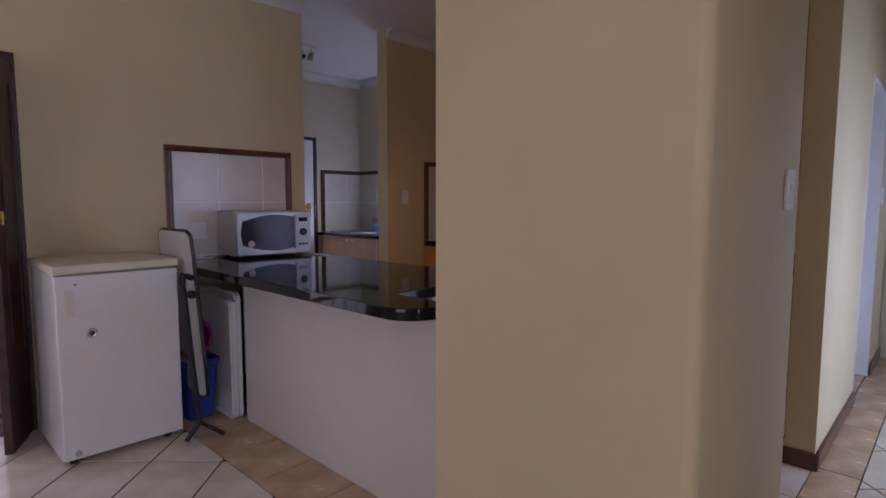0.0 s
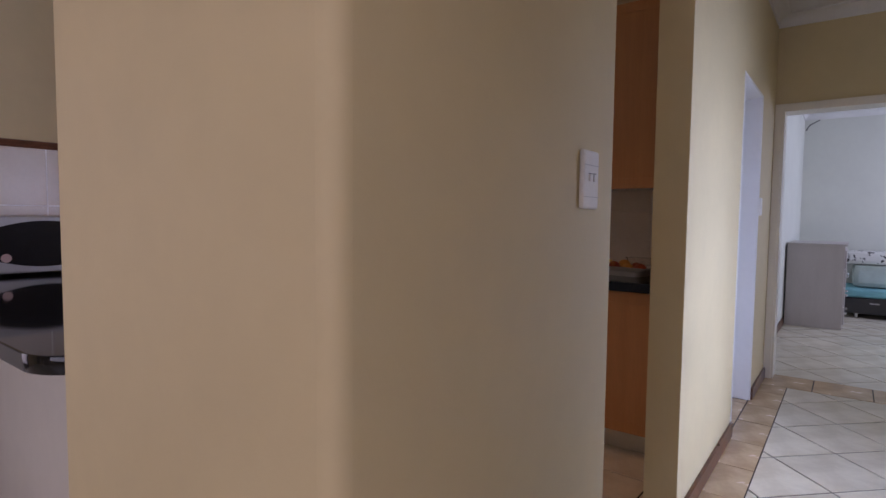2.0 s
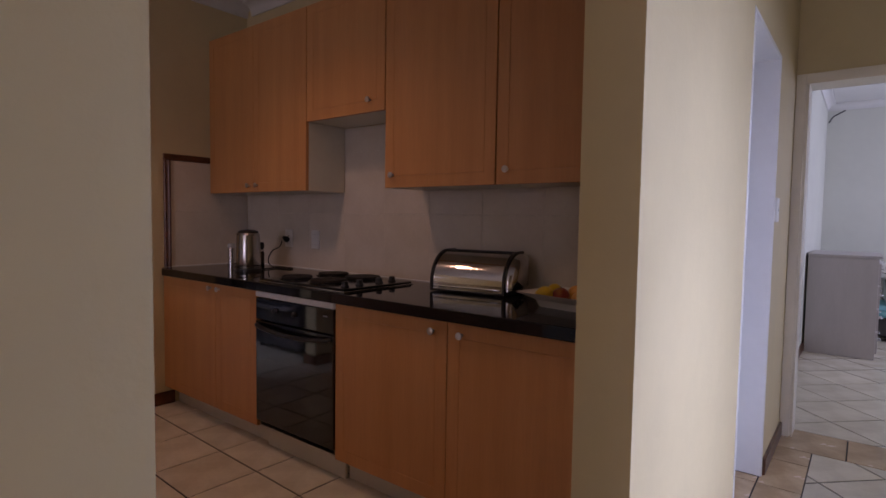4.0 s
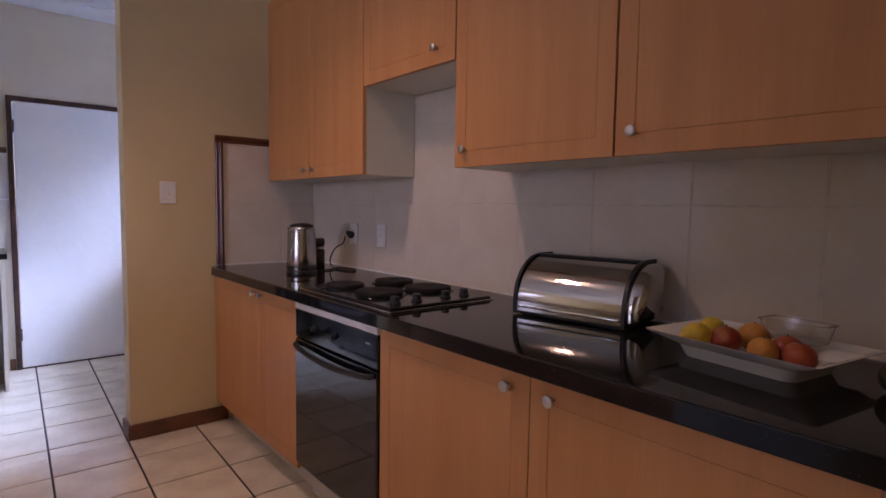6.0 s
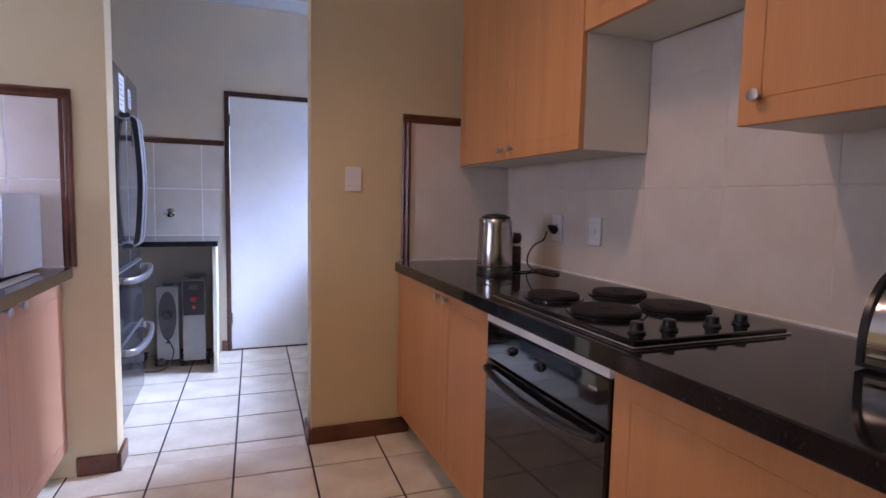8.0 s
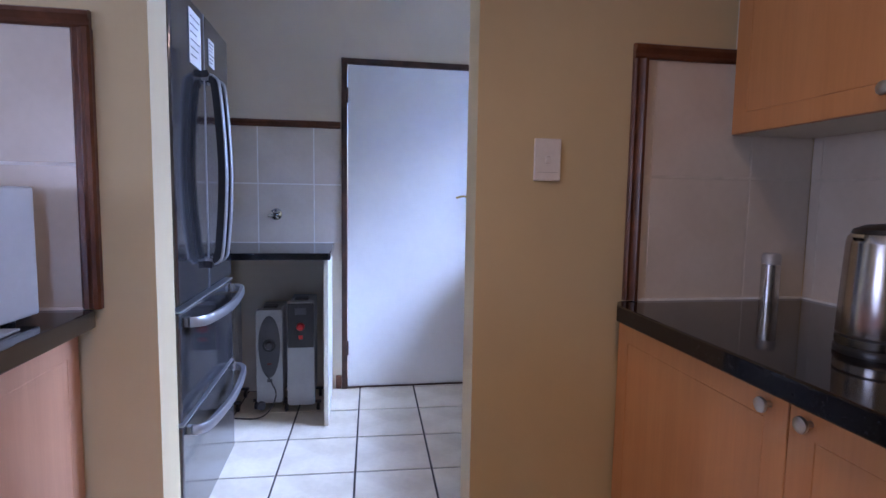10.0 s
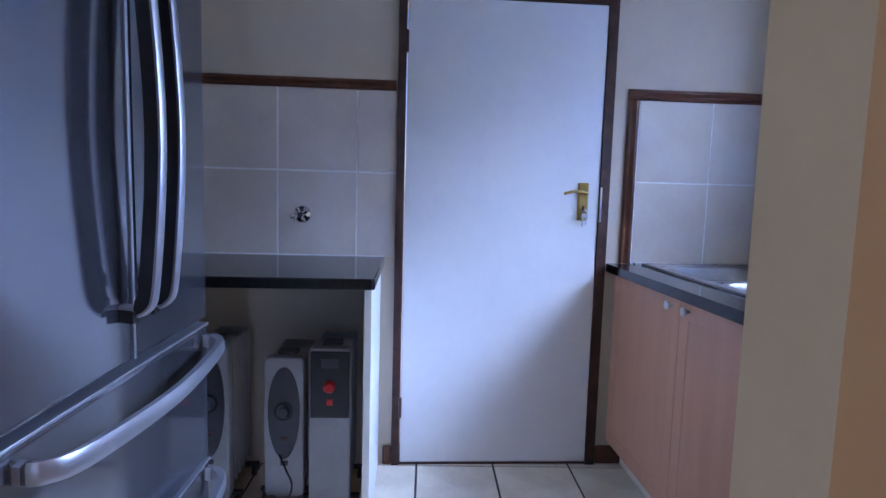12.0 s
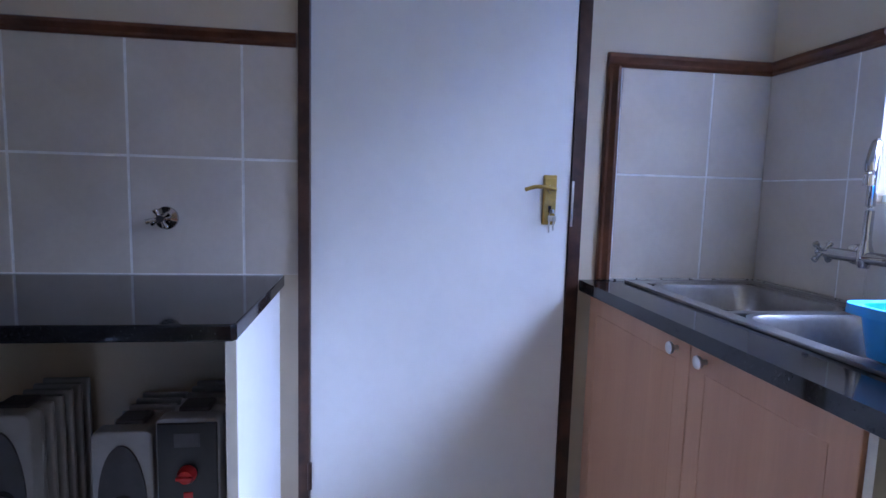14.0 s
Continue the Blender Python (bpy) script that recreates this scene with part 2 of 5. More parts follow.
def lathe(profile, m=None, seg=24, bm=None):
    """A turned shape: profile of (radius, height) about the z axis, then placed by m."""
    bm = bm or bmesh.new()
    m = m or Matrix()
    rings = []
    for r, z in profile:
        if r < 1e-5:
            rings.append([bm.verts.new(m @ Vector((0, 0, z)))])
        else:
            rings.append([bm.verts.new(m @ Vector((r * math.cos(2 * math.pi * i / seg), r * math.sin(2 * math.pi * i / seg), z))) for i in range(seg)])
    for a, b in zip(rings, rings[1:]):
        for i in range(seg):
            j = (i + 1) % seg
            if len(a) == 1 and len(b) == 1:
                continue
            if len(a) == 1:
                bm.faces.new((a[0], b[i], b[j]))
            elif len(b) == 1:
                bm.faces.new((a[i], a[j], b[0]))
            else:
                bm.faces.new((a[i], a[j], b[j], b[i]))
    return bm


def tube(points, r, seg=10, bm=None):
    """A round bar through points."""
    bm = bm or bmesh.new()
    pts = [Vector(p) for p in points]
    rings = []
    for i, p in enumerate(pts):
        d = (pts[min(i + 1, len(pts) - 1)] - pts[max(i - 1, 0)]).normalized()
        side = d.cross(Vector((0, 0, 1)))
        side = side.normalized() if side.length > 0.05 else Vector((1, 0, 0))
        up = side.cross(d).normalized()
        rings.append([bm.verts.new(p + r * (side * math.cos(2 * math.pi * k / seg) + up * math.sin(2 * math.pi * k / seg))) for k in range(seg)])
    for a, b in zip(rings, rings[1:]):
        for k in range(seg):
            bm.faces.new((a[k], a[(k + 1) % seg], b[(k + 1) % seg], b[k]))
    bm.faces.new(rings[0][::-1])
    bm.faces.new(rings[-1])
    return bm


def curve_points(pts, n=8):
    """Points along a smooth curve through pts."""
    p = [Vector(q) for q in pts]
    p = [p[0] * 2 - p[1]] + p + [p[-1] * 2 - p[-2]]
    out = []
    for i in range(1, len(p) - 2):
        for k in range(n):
            t = k / n
            out.append(0.5 * ((2 * p[i]) + (p[i + 1] - p[i - 1]) * t + (2 * p[i - 1] - 5 * p[i] + 4 * p[i + 1] - p[i + 2]) * t * t
                              + (3 * p[i] - p[i - 1] - 3 * p[i + 1] + p[i + 2]) * t ** 3))
    return out + [p[-2]]


def prism(outline, axis, a, b, bm=None):
    """An outline swept along an axis from a to b. The outline's two numbers are the other two axes, in x y z order."""
    bm = bm or bmesh.new()
    i = "xyz".index(axis)

    def at(p, v):
        q = list(p)
        q.insert(i, v)
        return bm.verts.new(q)
    va, vb = [at(p, a) for p in outline], [at(p, b) for p in outline]
    n = len(outline)
    for k in range(n):
        bm.faces.new((va[k], va[(k + 1) % n], vb[(k + 1) % n], vb[k]))
    bm.faces.new(va[::-1])
    bm.faces.new(vb)
    bmesh.ops.recalc_face_normals(bm, faces=bm.faces[:])
    return bm


def make(name, bm, material, smooth=True):
    bmesh.ops.recalc_face_normals(bm, faces=bm.faces[:])
    me = bpy.data.meshes.new(name)
    if smooth:
        for f in bm.faces:
            n = f.normal
            f.smooth = not (max(abs(n.x), abs(n.y), abs(n.z)) > 0.99999 and f.calc_area() > 0.0015)
        for e in bm.edges:
            if len(e.link_faces) == 2 and e.calc_face_angle(0) > radians(38):
                e.smooth = False
    bm.to_mesh(me)
    bm.free()
    me.materials.append(material)
    return new(name, me)


def part(name, bm, material, parent, label="", smooth=True):
    ob = make(name, bm, material, smooth)
    ob.parent = parent
    return tagged(ob, label=label)


def thing(name, label, category, at=(0, 0, 0), turn=0.0, group=""):
    ob = new(name)
    ob.empty_display_size = 0.1
    ob.matrix_basis = pose(*at, 0, 0, turn)
    return tagged(ob, label, category, group)


def setting(name, bm, material, label="", category="", smooth=False):
    return tagged(make(name, bm, material, smooth), label, category, kind="structure")


def wall(name, lo, hi, openings=(), material=None, label="cream painted plaster wall", along="x"):
    """A wall from lo to hi with rectangular openings (from, to, sill, head) along x or y."""
    i = 0 if along == "x" else 1
    bm = bmesh.new()
    pos = lo[i]

    def piece(a, b, z0, z1):
        if b - a > 1e-4 and z1 - z0 > 1e-4:
            l, h = list(lo), list(hi)
            l[i], h[i], l[2], h[2] = a, b, z0, z1
            bx(bm, l, h)
    for a, b, s, t in sorted(openings):
        piece(pos, a, lo[2], hi[2])
        piece(a, b, lo[2], s)
        piece(a, b, t, hi[2])
        pos = b
    piece(pos, hi[i], lo[2], hi[2])
    return setting(name, bm, material or PAINT, label, "wall")


H = 2.79

# ---- walls, floors and ceilings ----
wall_kitchen_north = wall("wall_kitchen_north", (1.30, 4.68, 0), (3.085, 4.82, H))
wall_pier_north = wall("wall_pier_north", (3.93, 4.68, 0), (5.10, 4.81, H))
wall_kitchen_east = wall("wall_kitchen_east", (5.0, 1.525, 0), (5.16, 4.68, H), along="y")
wall_scullery_east = wall("wall_scullery_east", (5.10, 4.68, 0), (5.28, 6.60, H), [(5.08, 6.16, 1.21, 2.12)], material=SCULPAINT, label="warm white painted plaster wall", along="y")
wall_scullery_north = wall("wall_scullery_north", (2.20, 6.60, 0), (5.28, 6.78, H), [(3.55, 4.40, 0, 2.015)], material=SCULPAINT, label="warm white painted plaster wall")
wall_scullery_west = wall("wall_scullery_west", (2.20, 4.82, 0), (2.36, 6.60, H), material=SCULPAINT, label="warm white painted plaster wall", along="y")

bm = bmesh.new()
bx(bm, (1.985, 1.345, 0), (2.18, 2.155, H))
edge = [e for e in bm.edges if all(abs(v.co.x - 1.985) < 1e-3 and abs(v.co.y - 1.345) < 1e-3 for v in e.verts)]
bmesh.ops.bevel(bm, geom=edge, offset=0.03, segments=5, profile=0.5, affect="EDGES")
bx(bm, (2.18, 1.345, 0), (2.85, 1.50, H))
wall_pier_south = setting("wall_pier_south", bm, PAINT, "cream painted wall end with a soft rounded corner", "wall", smooth=True)

wall_hall_north = wall("wall_hall_north", (3.822, 1.395, 0), (6.50, 1.525, H), [(5.025, 5.805, 0, 2.075)])
wall_hall_end = wall("wall_hall_end", (6.50, -0.10, 0), (6.66, 1.525, H), [(0.48, 1.385, 0, 2.10)], along="y")
# unseen hall south and lounge east walls; their corner is placed to shade the pier
wall_hall_south = wall("wall_hall_south", (1.55, -0.05, 0), (6.50, 0.08, H), [(3.75, 5.15, 0.18, 2.28)])
wall_lounge_south = wall("wall_lounge_south", (-2.80, -2.80, 0), (1.55, -2.64, H), [(-0.65, 1.05, 0.75, 2.25)])
wall_lounge_east = wall("wall_lounge_east", (1.55, -2.80, 0), (1.68, -0.05, H), along="y")
wall_lounge_west = wall("wall_lounge_west", (-2.80, -2.64, 0), (-2.64, 4.86, H), [(0.1, 2.4, 0.75, 2.25)], along="y")
wall_lounge_north = wall("wall_lounge_north", (-2.64, 4.68, 0), (1.30, 4.86, H), [(0.02, 1.30, 0, 2.08)])

# the bedroom past the hall and the small room off it
wall_bedroom_north = wall("wall_bedroom_north", (6.66, 1.50, 0), (11.4, 1.66, H), material=BEDPAINT, label="pale painted bedroom wall")
wall_bedroom_east = wall("wall_bedroom_east", (11.24, -2.0, 0), (11.4, 1.50, H), along="y", material=BEDPAINT, label="pale painted bedroom wall")
wall_bedroom_south = wall("wall_bedroom_south", (6.66, -2.16, 0), (11.4, -2.0, H), [(8.6, 10.6, 0.9, 2.25)], material=BEDPAINT, label="pale painted bedroom wall")
wall_bedroom_west = wall("wall_bedroom_west", (6.50, -2.16, 0), (6.66, -0.10, H), along="y", material=BEDPAINT, label="pale painted bedroom wall")
wall_store_north = wall("wall_store_north", (5.16, 3.0, 0), (6.66, 3.12, H), label="cream painted wall of the small side room")
wall_store_east = wall("wall_store_east", (6.50, 1.66, 0), (6.66, 3.0, H), along="y", label="cream painted wall of the small side room")

setting("ceiling", boxes(((-2.8, -2.8, H), (5.45, 6.85, H + 0.14)), ((5.45, -2.8, H), (11.4, 3.2, H + 0.14))), CEIL, "flat white painted ceiling", "ceiling")

# yard outside, one sheet to the horizon
setting("ground", boxes(((-400, -400, -0.4), (400, 400, -0.12))), SAND, "bare sunlit yard outside the house", "ground")


def cornice(name, axis, a, b, at, inward, top=H):
    """A coved cornice along a wall: at is the wall's face, inward the way into the room."""
    s = 0.085
    out = [(0, 0), (0, -s)]
    for k in range(7):
        ang = radians(90 * k / 6)
        out.append((s * (0.16 + 0.84 * (1 - math.cos(ang))), -s * (1 - 0.84 * math.sin(ang)) ))
    out += [(s, 0)]
    prof = [(at + inward * u, top + v) for u, v in out]
    tagged(make(name, prism(prof, axis, a, b), CEIL), "white coved plaster cornice", "cornice", kind="structure")


cornice("cornice_lounge", "x", -2.64, 3.085, 4.68, -1)
cornice("cornice_pier", "x", 3.93, 5.0, 4.68, -1)
cornice("cornice_kitchen", "y", 1.5, 4.60, 5.0, -1)
cornice("cornice_scullery_north", "x", 2.36, 5.10, 6.60, -1)
cornice("cornice_scullery_east", "y", 4.82, 6.52, 5.10, -1)
cornice("cornice_hall_north", "x", 3.81, 6.42, 1.395, -1)
cornice("cornice_hall_end", "y", 0.08, 1.395, 6.50, -1)
cornice("cornice_bedroom_north", "x", 6.66, 11.16, 1.50, -1)
cornice("cornice_bedroom_east", "y", -2.0, 1.50, 11.24, -1)


def skirting(lo, hi):
    bm = boxes((lo, hi), bev=0.006)
    setting("baseboard", bm, REDWOOD, "dark brown timber skirting board", "baseboard", smooth=True)


SK = 0.085
skirting((2.93, 4.664, 0), (3.085, 4.68, SK))
skirting((3.085, 4.664, 0), (3.101, 4.836, SK))
skirting((3.93, 4.664, 0), (4.44, 4.68, SK))
skirting((3.914, 4.664, 0), (3.93, 4.826, SK))
skirting((4.443, 6.584, 0), (4.56, 6.60, SK))
skirting((3.48, 6.584, 0), (3.517, 6.60, SK))
skirting((1.33, 4.664, 0), (2.2, 4.68, SK))
skirting((3.838, 1.379, 0), (5.022, 1.395, SK))
skirting((3.806, 1.379, 0), (3.822, 1.541, SK))
skirting((5.808, 1.379, 0), (6.475, 1.395, SK))
skirting((6.66, 1.484, 0), (11.2, 1.50, SK))
skirting((11.224, -2.0, 0), (11.24, 1.5, SK))

# ---- doors and windows ----
door_1 = tagged(new("door_1"), "closed white painted scullery door in a dark brown frame", "door", kind="structure")
leaf = part("door_leaf", boxes(((3.556, 6.585, 0.012), (4.394, 6.625, 2.008)), bev=0.003), WHITEPAINT, door_1)
part("door_frame", boxes(((3.518, 6.578, 0), (3.552, 6.66, 2.045))), DARKWOOD, door_1, "dark brown door frame post")
part("door_frame", boxes(((4.396, 6.578, 0), (4.437, 6.66, 2.045))), DARKWOOD, door_1, "dark brown door frame post")
part("door_frame", boxes(((3.552, 6.578, 2.011), (4.398, 6.66, 2.045))), DARKWOOD, door_1, "dark brown door frame head")
part("threshold", boxes(((3.552, 6.586, 0.0005), (4.398, 6.62, 0.010))), DARKWOOD, door_1)
plate = part("door_plate", boxes(((4.300, 6.577, 1.105), (4.346, 6.586, 1.268)), bev=0.004), BRASS, door_1, "worn brass lock plate")
part("raised_rim", boxes(((4.305, 6.574, 1.115), (4.341, 6.5775, 1.258)), bev=0.002), BRASS, plate)
bm = tube(curve_points([(4.326, 6.575, 1.222), (4.326, 6.535, 1.222), (4.300, 6.528, 1.226), (4.262, 6.530, 1.228), (4.226, 6.534, 1.218)]), 0.0065)
part("lever_handle", bm, BRASS, plate, "curved brass lever handle")
part("rose", lathe([(0, 0), (0.014, 0), (0.014, 0.012), (0, 0.012)], pose(4.326, 6.575, 1.222, 90)), BRASS, plate)
bm = boxes(((4.318, 6.5725, 1.145), (4.328, 6.5745, 1.168)))
part("keyhole", bm, BLACK, plate)
keys = thing("key_bunch", "small bunch of steel keys hanging in the lock", "keys", (4.326, 6.560, 1.150))
part("ring", tube([(0.010 * math.cos(a), -0.006, -0.012 + 0.012 * math.sin(a)) for a in [i * math.pi / 8 for i in range(17)]], 0.0012, 6), KNOB, keys)
for dx, l in ((-0.008, 0.045), (0.006, 0.038)):
    part("key", boxes(((dx - 0.005, -0.010, -0.024 - l), (dx + 0.001, -0.008, -0.02)), ((dx - 0.007, -0.0105, -0.032), (dx + 0.007, -0.0075, -0.014)), bev=0.001), KNOB, keys)
part("key", boxes(((-0.003, -0.016, -0.006), (0.003, 0.012, 0.006))), KNOB, keys)
strike = part("strike_plate", boxes(((4.396, 6.574, 1.10), (4.404, 6.58, 1.25)), bev=0.001), KNOB, door_1)
for z in (0.22, 1.78):
    part("hinge", lathe([(0, 0), (0.007, 0), (0.007, 0.09), (0, 0.09)], pose(3.554, 6.578, z)), DARKWOOD, door_1)

door_2 = tagged(new("door_2"), "cream painted frame of the open bedroom doorway", "door frame", kind="structure")
part("door_frame", boxes(((6.478, 1.345, 0), (6.69, 1.394, 2.128)), ((6.492, 1.330, 0), (6.66, 1.347, 2.075)), bev=0.003), CREAMGLOSS, door_2)
part("door_frame", boxes(((6.478, 0.445, 0), (6.69, 0.50, 2.128)), ((6.492, 0.498, 0), (6.66, 0.515, 2.075)), bev=0.003), CREAMGLOSS, door_2)
part("door_frame", boxes(((6.478, 0.50, 2.070), (6.69, 1.345, 2.128)), bev=0.003), CREAMGLOSS, door_2)
door_3 = tagged(new("door_3"), "white painted side door deep in its white lining", "door", kind="structure")
part("door_lining", boxes(((5.026, 1.392, 0), (5.046, 1.535, 2.074)), bev=0.004), WHITEPAINT, door_3)
part("door_lining", boxes(((5.784, 1.392, 0), (5.804, 1.535, 2.074)), bev=0.004), WHITEPAINT, door_3)
part("door_lining", boxes(((5.046, 1.392, 2.055), (5.784, 1.535, 2.074)), bev=0.004), WHITEPAINT, door_3)
part("door_leaf", boxes(((5.030, 1.538, 0.01), (5.800, 1.576, 2.070)), bev=0.003), WHITEPAINT, door_3, "closed white door leaf")


def window(name, label, axis, at, a, b, z0, z1, depth, panes, material):
    """A framed window in a wall: axis runs along it, at is the frame's middle plane."""
    w = tagged(new(name), label, "window", kind="structure")
    f = 0.045

    def P(u0, u1, za, zb, t=0.05):
        return ((u0, at - t / 2, za), (u1, at + t / 2, zb)) if axis == "x" else ((at - t / 2, u0, za), (at + t / 2, u1, zb))
    part("window_frame", boxes(P(a, b, z0, z0 + f), P(a, b, z1 - f, z1), P(a, a + f, z0 + f, z1 - f), P(b - f, b, z0 + f, z1 - f)), material, w)
    step = (b - a) / panes
    for k in range(panes):
        if k:
            part("mullion", boxes(P(a + k * step - 0.02, a + k * step + 0.02, z0 + f, z1 - f)), material, w)
        p = part("pane", boxes(P(a + k * step + 0.03, a + (k + 1) * step - 0.03, z0 + f - 0.01, z1 - f + 0.01, 0.004)), GLASS, w)
        p.visible_shadow = False
    lo, hi = P(a - 0.0, b + 0.0, z0 - 0.001, z0 + 0.02, depth)
    part("window_sill", boxes((lo, hi), bev=0.004), WHITEPAINT, w)
    return w


window("window_1", "white framed scullery window over the sink", "y", 5.20, 5.08, 6.16, 1.21, 2.12, 0.17, 2, WHITEPAINT)
window("window_2", "wide white framed bedroom window", "x", -2.08, 8.6, 10.6, 0.9, 2.25, 0.15, 3, WHITEPAINT)
# invented opening round the hall lamp, always out of view
window("window_3", "unseen hall window added to light the opposite wall", "x", 0.0, 3.75, 5.15, 0.18, 2.28, 0.12, 2, WHITEPAINT)
# unseen windows, added round the two lounge lamps
window("window_4", "wide unseen lounge window added to light the room", "y", -2.74, 0.1, 2.4, 0.75, 2.25, 0.15, 3, DARKWOOD)
window("window_5", "wide unseen lounge window added to light the room", "x", -2.74, -0.65, 1.05, 0.75, 2.25, 0.15, 2, DARKWOOD)

door_4 = tagged(new("door_4"), "open dark brown timber patio door with a narrow leaf", "door", kind="structure")
part("door_frame", boxes(((1.265, 4.66, 0), (1.315, 4.88, 2.08)), bev=0.003), DARKWOOD, door_4)
part("door_frame", boxes(((0.02, 4.66, 0), (0.07, 4.88, 2.08)), bev=0.003), DARKWOOD, door_4)
part("door_frame", boxes(((0.07, 4.66, 2.03), (1.265, 4.88, 2.08)), bev=0.003), DARKWOOD, door_4)
lf = part("door_leaf", boxes(((0, -0.02, 0.01), (0.32, 0.02, 2.02)), bev=0.004), DARKWOOD, door_4, "dark stained narrow door leaf standing open")
lf.matrix_basis = pose(1.275, 4.65, 0, 0, 0, 246)
part("bolt", boxes(((0.25, 0.02, 1.20), (0.31, 0.032, 1.216)), ((0.28, 0.02, 1.17), (0.296, 0.036, 1.24)), bev=0.003), BRASS, lf, "small brass bolt")
part("glazing_bead", boxes(((0.05, 0.02, 0.5), (0.06, 0.028, 1.9)), ((0.23, 0.02, 0.5), (0.24, 0.028, 1.9))), DARKWOOD, lf)
gate = thing("security_gate", "black metal security gate outside the patio door", "gate", (0.5, 4.93, -0.12))
for z in (0.15, 0.55, 2.0):
    part("gate_rail", boxes(((-0.44, -0.012, z), (0.76, 0.012, z + 0.03))), BLACK, gate)
for k in range(10):
    part("gate_bar", tube([(-0.42 + k * 0.13, 0, 0.0), (-0.42 + k * 0.13, 0, 2.15)], 0.007, 8), BLACK, gate)

# ---- timber frames round the tiled panels ----


def rail(trim, axis, a, b, at, face, facing, w=0.042):
    """A moulded timber rail: axis x or y or z along it; at is its middle on the wall, face the wall's plane."""
    h = w / 2
    prof = [(-h, 0), (-h, 0.012), (-h * 0.72, 0.017), (-h * 0.3, 0.013), (0, 0.016), (h * 0.35, 0.024), (h * 0.8, 0.023), (h, 0.016), (h, 0)]
    bm = bmesh.new()
    rows = []
    for v in (a, b):
        row = []
        for u, t in prof:
            p = {}
            if facing == "-y":
                p["y"] = face - t
                cross = "z" if axis == "x" else "x"
            else:
                p["x"] = face - t
                cross = "z"
            p[axis], p[cross] = v, at + u
            row.append(bm.verts.new((p["x"], p["y"], p["z"])))
        rows.append(row)
    n = len(prof)
    for k in range(n):
        bm.faces.new((rows[0][k], rows[0][(k + 1) % n], rows[1][(k + 1) % n], rows[1][k]))
    bm.faces.new(rows[0])
    bm.faces.new(rows[1][::-1])
    part("rail", bm, REDWOOD, trim)


def new_trim(label):
    return tagged(new("trim"), label, "trim", kind="structure")


t = new_trim("dark brown timber frame round the tiles behind the microwave")
rail(t, "x", 2.055, 2.957, 1.635, 4.68, "-y")
rail(t, "z", 0.922, 1.614, 2.076, 4.679, "-y")
rail(t, "z", 0.922, 1.614, 2.936, 4.679, "-y", 0.046)
t = new_trim("dark brown timber frame round the tiles beside the kettle")
rail(t, "x", 4.384, 4.72, 1.645, 4.68, "-y")
rail(t, "z", 0.922, 1.624, 4.405, 4.679, "-y")
t = new_trim("dark brown timber rail above the tiles of the scullery worktop")
rail(t, "x", 2.37, 3.512, 1.645, 6.60, "-y")
t = new_trim("varnished brown timber frame round the tiles at the sink")
rail(t, "x", 4.503, 5.10, 1.648, 6.60, "-y", 0.046)
rail(t, "z", 0.922, 1.625, 4.526, 6.599, "-y", 0.046)
rail(t, "y", 6.17, 6.58, 1.648, 5.10, "-x", 0.046)

# ---- kitchen units ----


def knob_mesh():
    return [(0, 0), (0.006, 0), (0.006, 0.012), (0.013, 0.017), (0.0155, 0.021), (0.0145, 0.025), (0.009, 0.0275), (0, 0.028)]


def cab_door(parent, y0, y1, z0, z1, face, side, knob=None, material=None):
    """A veneered door with a fine routed line. side -1 faces west, +1 faces east; knob is its (y, z)."""
    t, g, m = 0.019, 0.0015, 0.055
    y0, y1, z0, z1 = y0 + g, y1 - g, z0 + g, z1 - g
    bm = bx(bmesh.new(), (face - side * t, y0, z0), (face, y1, z1))
    bmesh.ops.recalc_face_normals(bm, faces=bm.faces[:])
    front = next(f for f in bm.faces if f.normal.x * side > 0.9)
    for width, depth in ((0.0015, 0.0012), (m, 0.0), (0.0013, -0.0022), (0.0013, 0.0016)):
        bmesh.ops.inset_region(bm, faces=[front], thickness=width, depth=depth, use_even_offset=True)
    d = part("door", bm, material or WOOD, parent)
    if knob:
        part("knob", lathe(knob_mesh(), pose(face, knob[0], knob[1], 0, 90 * side, 0), 20), KNOB, d, "satin metal knob")
    return d


def carcass(parent, lo, hi, material=None):
    part("body", boxes((lo, hi), bev=0.002), material or CREAMBODY, parent)


CREAMBODY = mat("cream_melamine", (0.70, 0.65, 0.54), 0.42, vary=0.02, scale=4, fine=0.015)
TOP = 2.46
UF = 4.695
CTOP = 0.92


def upper(y0, y1, z0, doors, label, z1=TOP):
    c = thing("wall_cabinet", label, "cabinet", group="wall cabinets")
    carcass(c, (UF + 0.021, y0 + 0.001, z0), (4.99, y1 - 0.001, z1))
    for a, b, k in doors:
        cab_door(c, a, b, z0 - 0.002, z1, UF, -1, k)
    return c


upper(3.596, 4.655, 1.418, [(4.126, 4.655, (4.172, 1.460)), (3.596, 4.126, (4.080, 1.460))], "tall beech veneer wall cabinet with two doors beside the hood gap")
upper(2.968, 3.592, 1.811, [(2.968, 3.592, (3.075, 1.871))], "short beech veneer wall cabinet above the hob")
upper(2.304, 2.964, 1.418, [(2.304, 2.964, (2.908, 1.480))], "beech veneer wall cabinet with one door above the bread bin")
upper(1.64, 2.300, 1.418, [(1.64, 2.300, (2.243, 1.480))], "beech veneer wall cabinet with one door above the fruit dish")
filler = thing("filler_strip", "cream filler strip between wall and wall cabinet", "filler")
part("strip", boxes(((4.71, 4.656, 1.418), (4.99, 4.679, TOP))), CREAMBODY, filler)

BF = 4.372


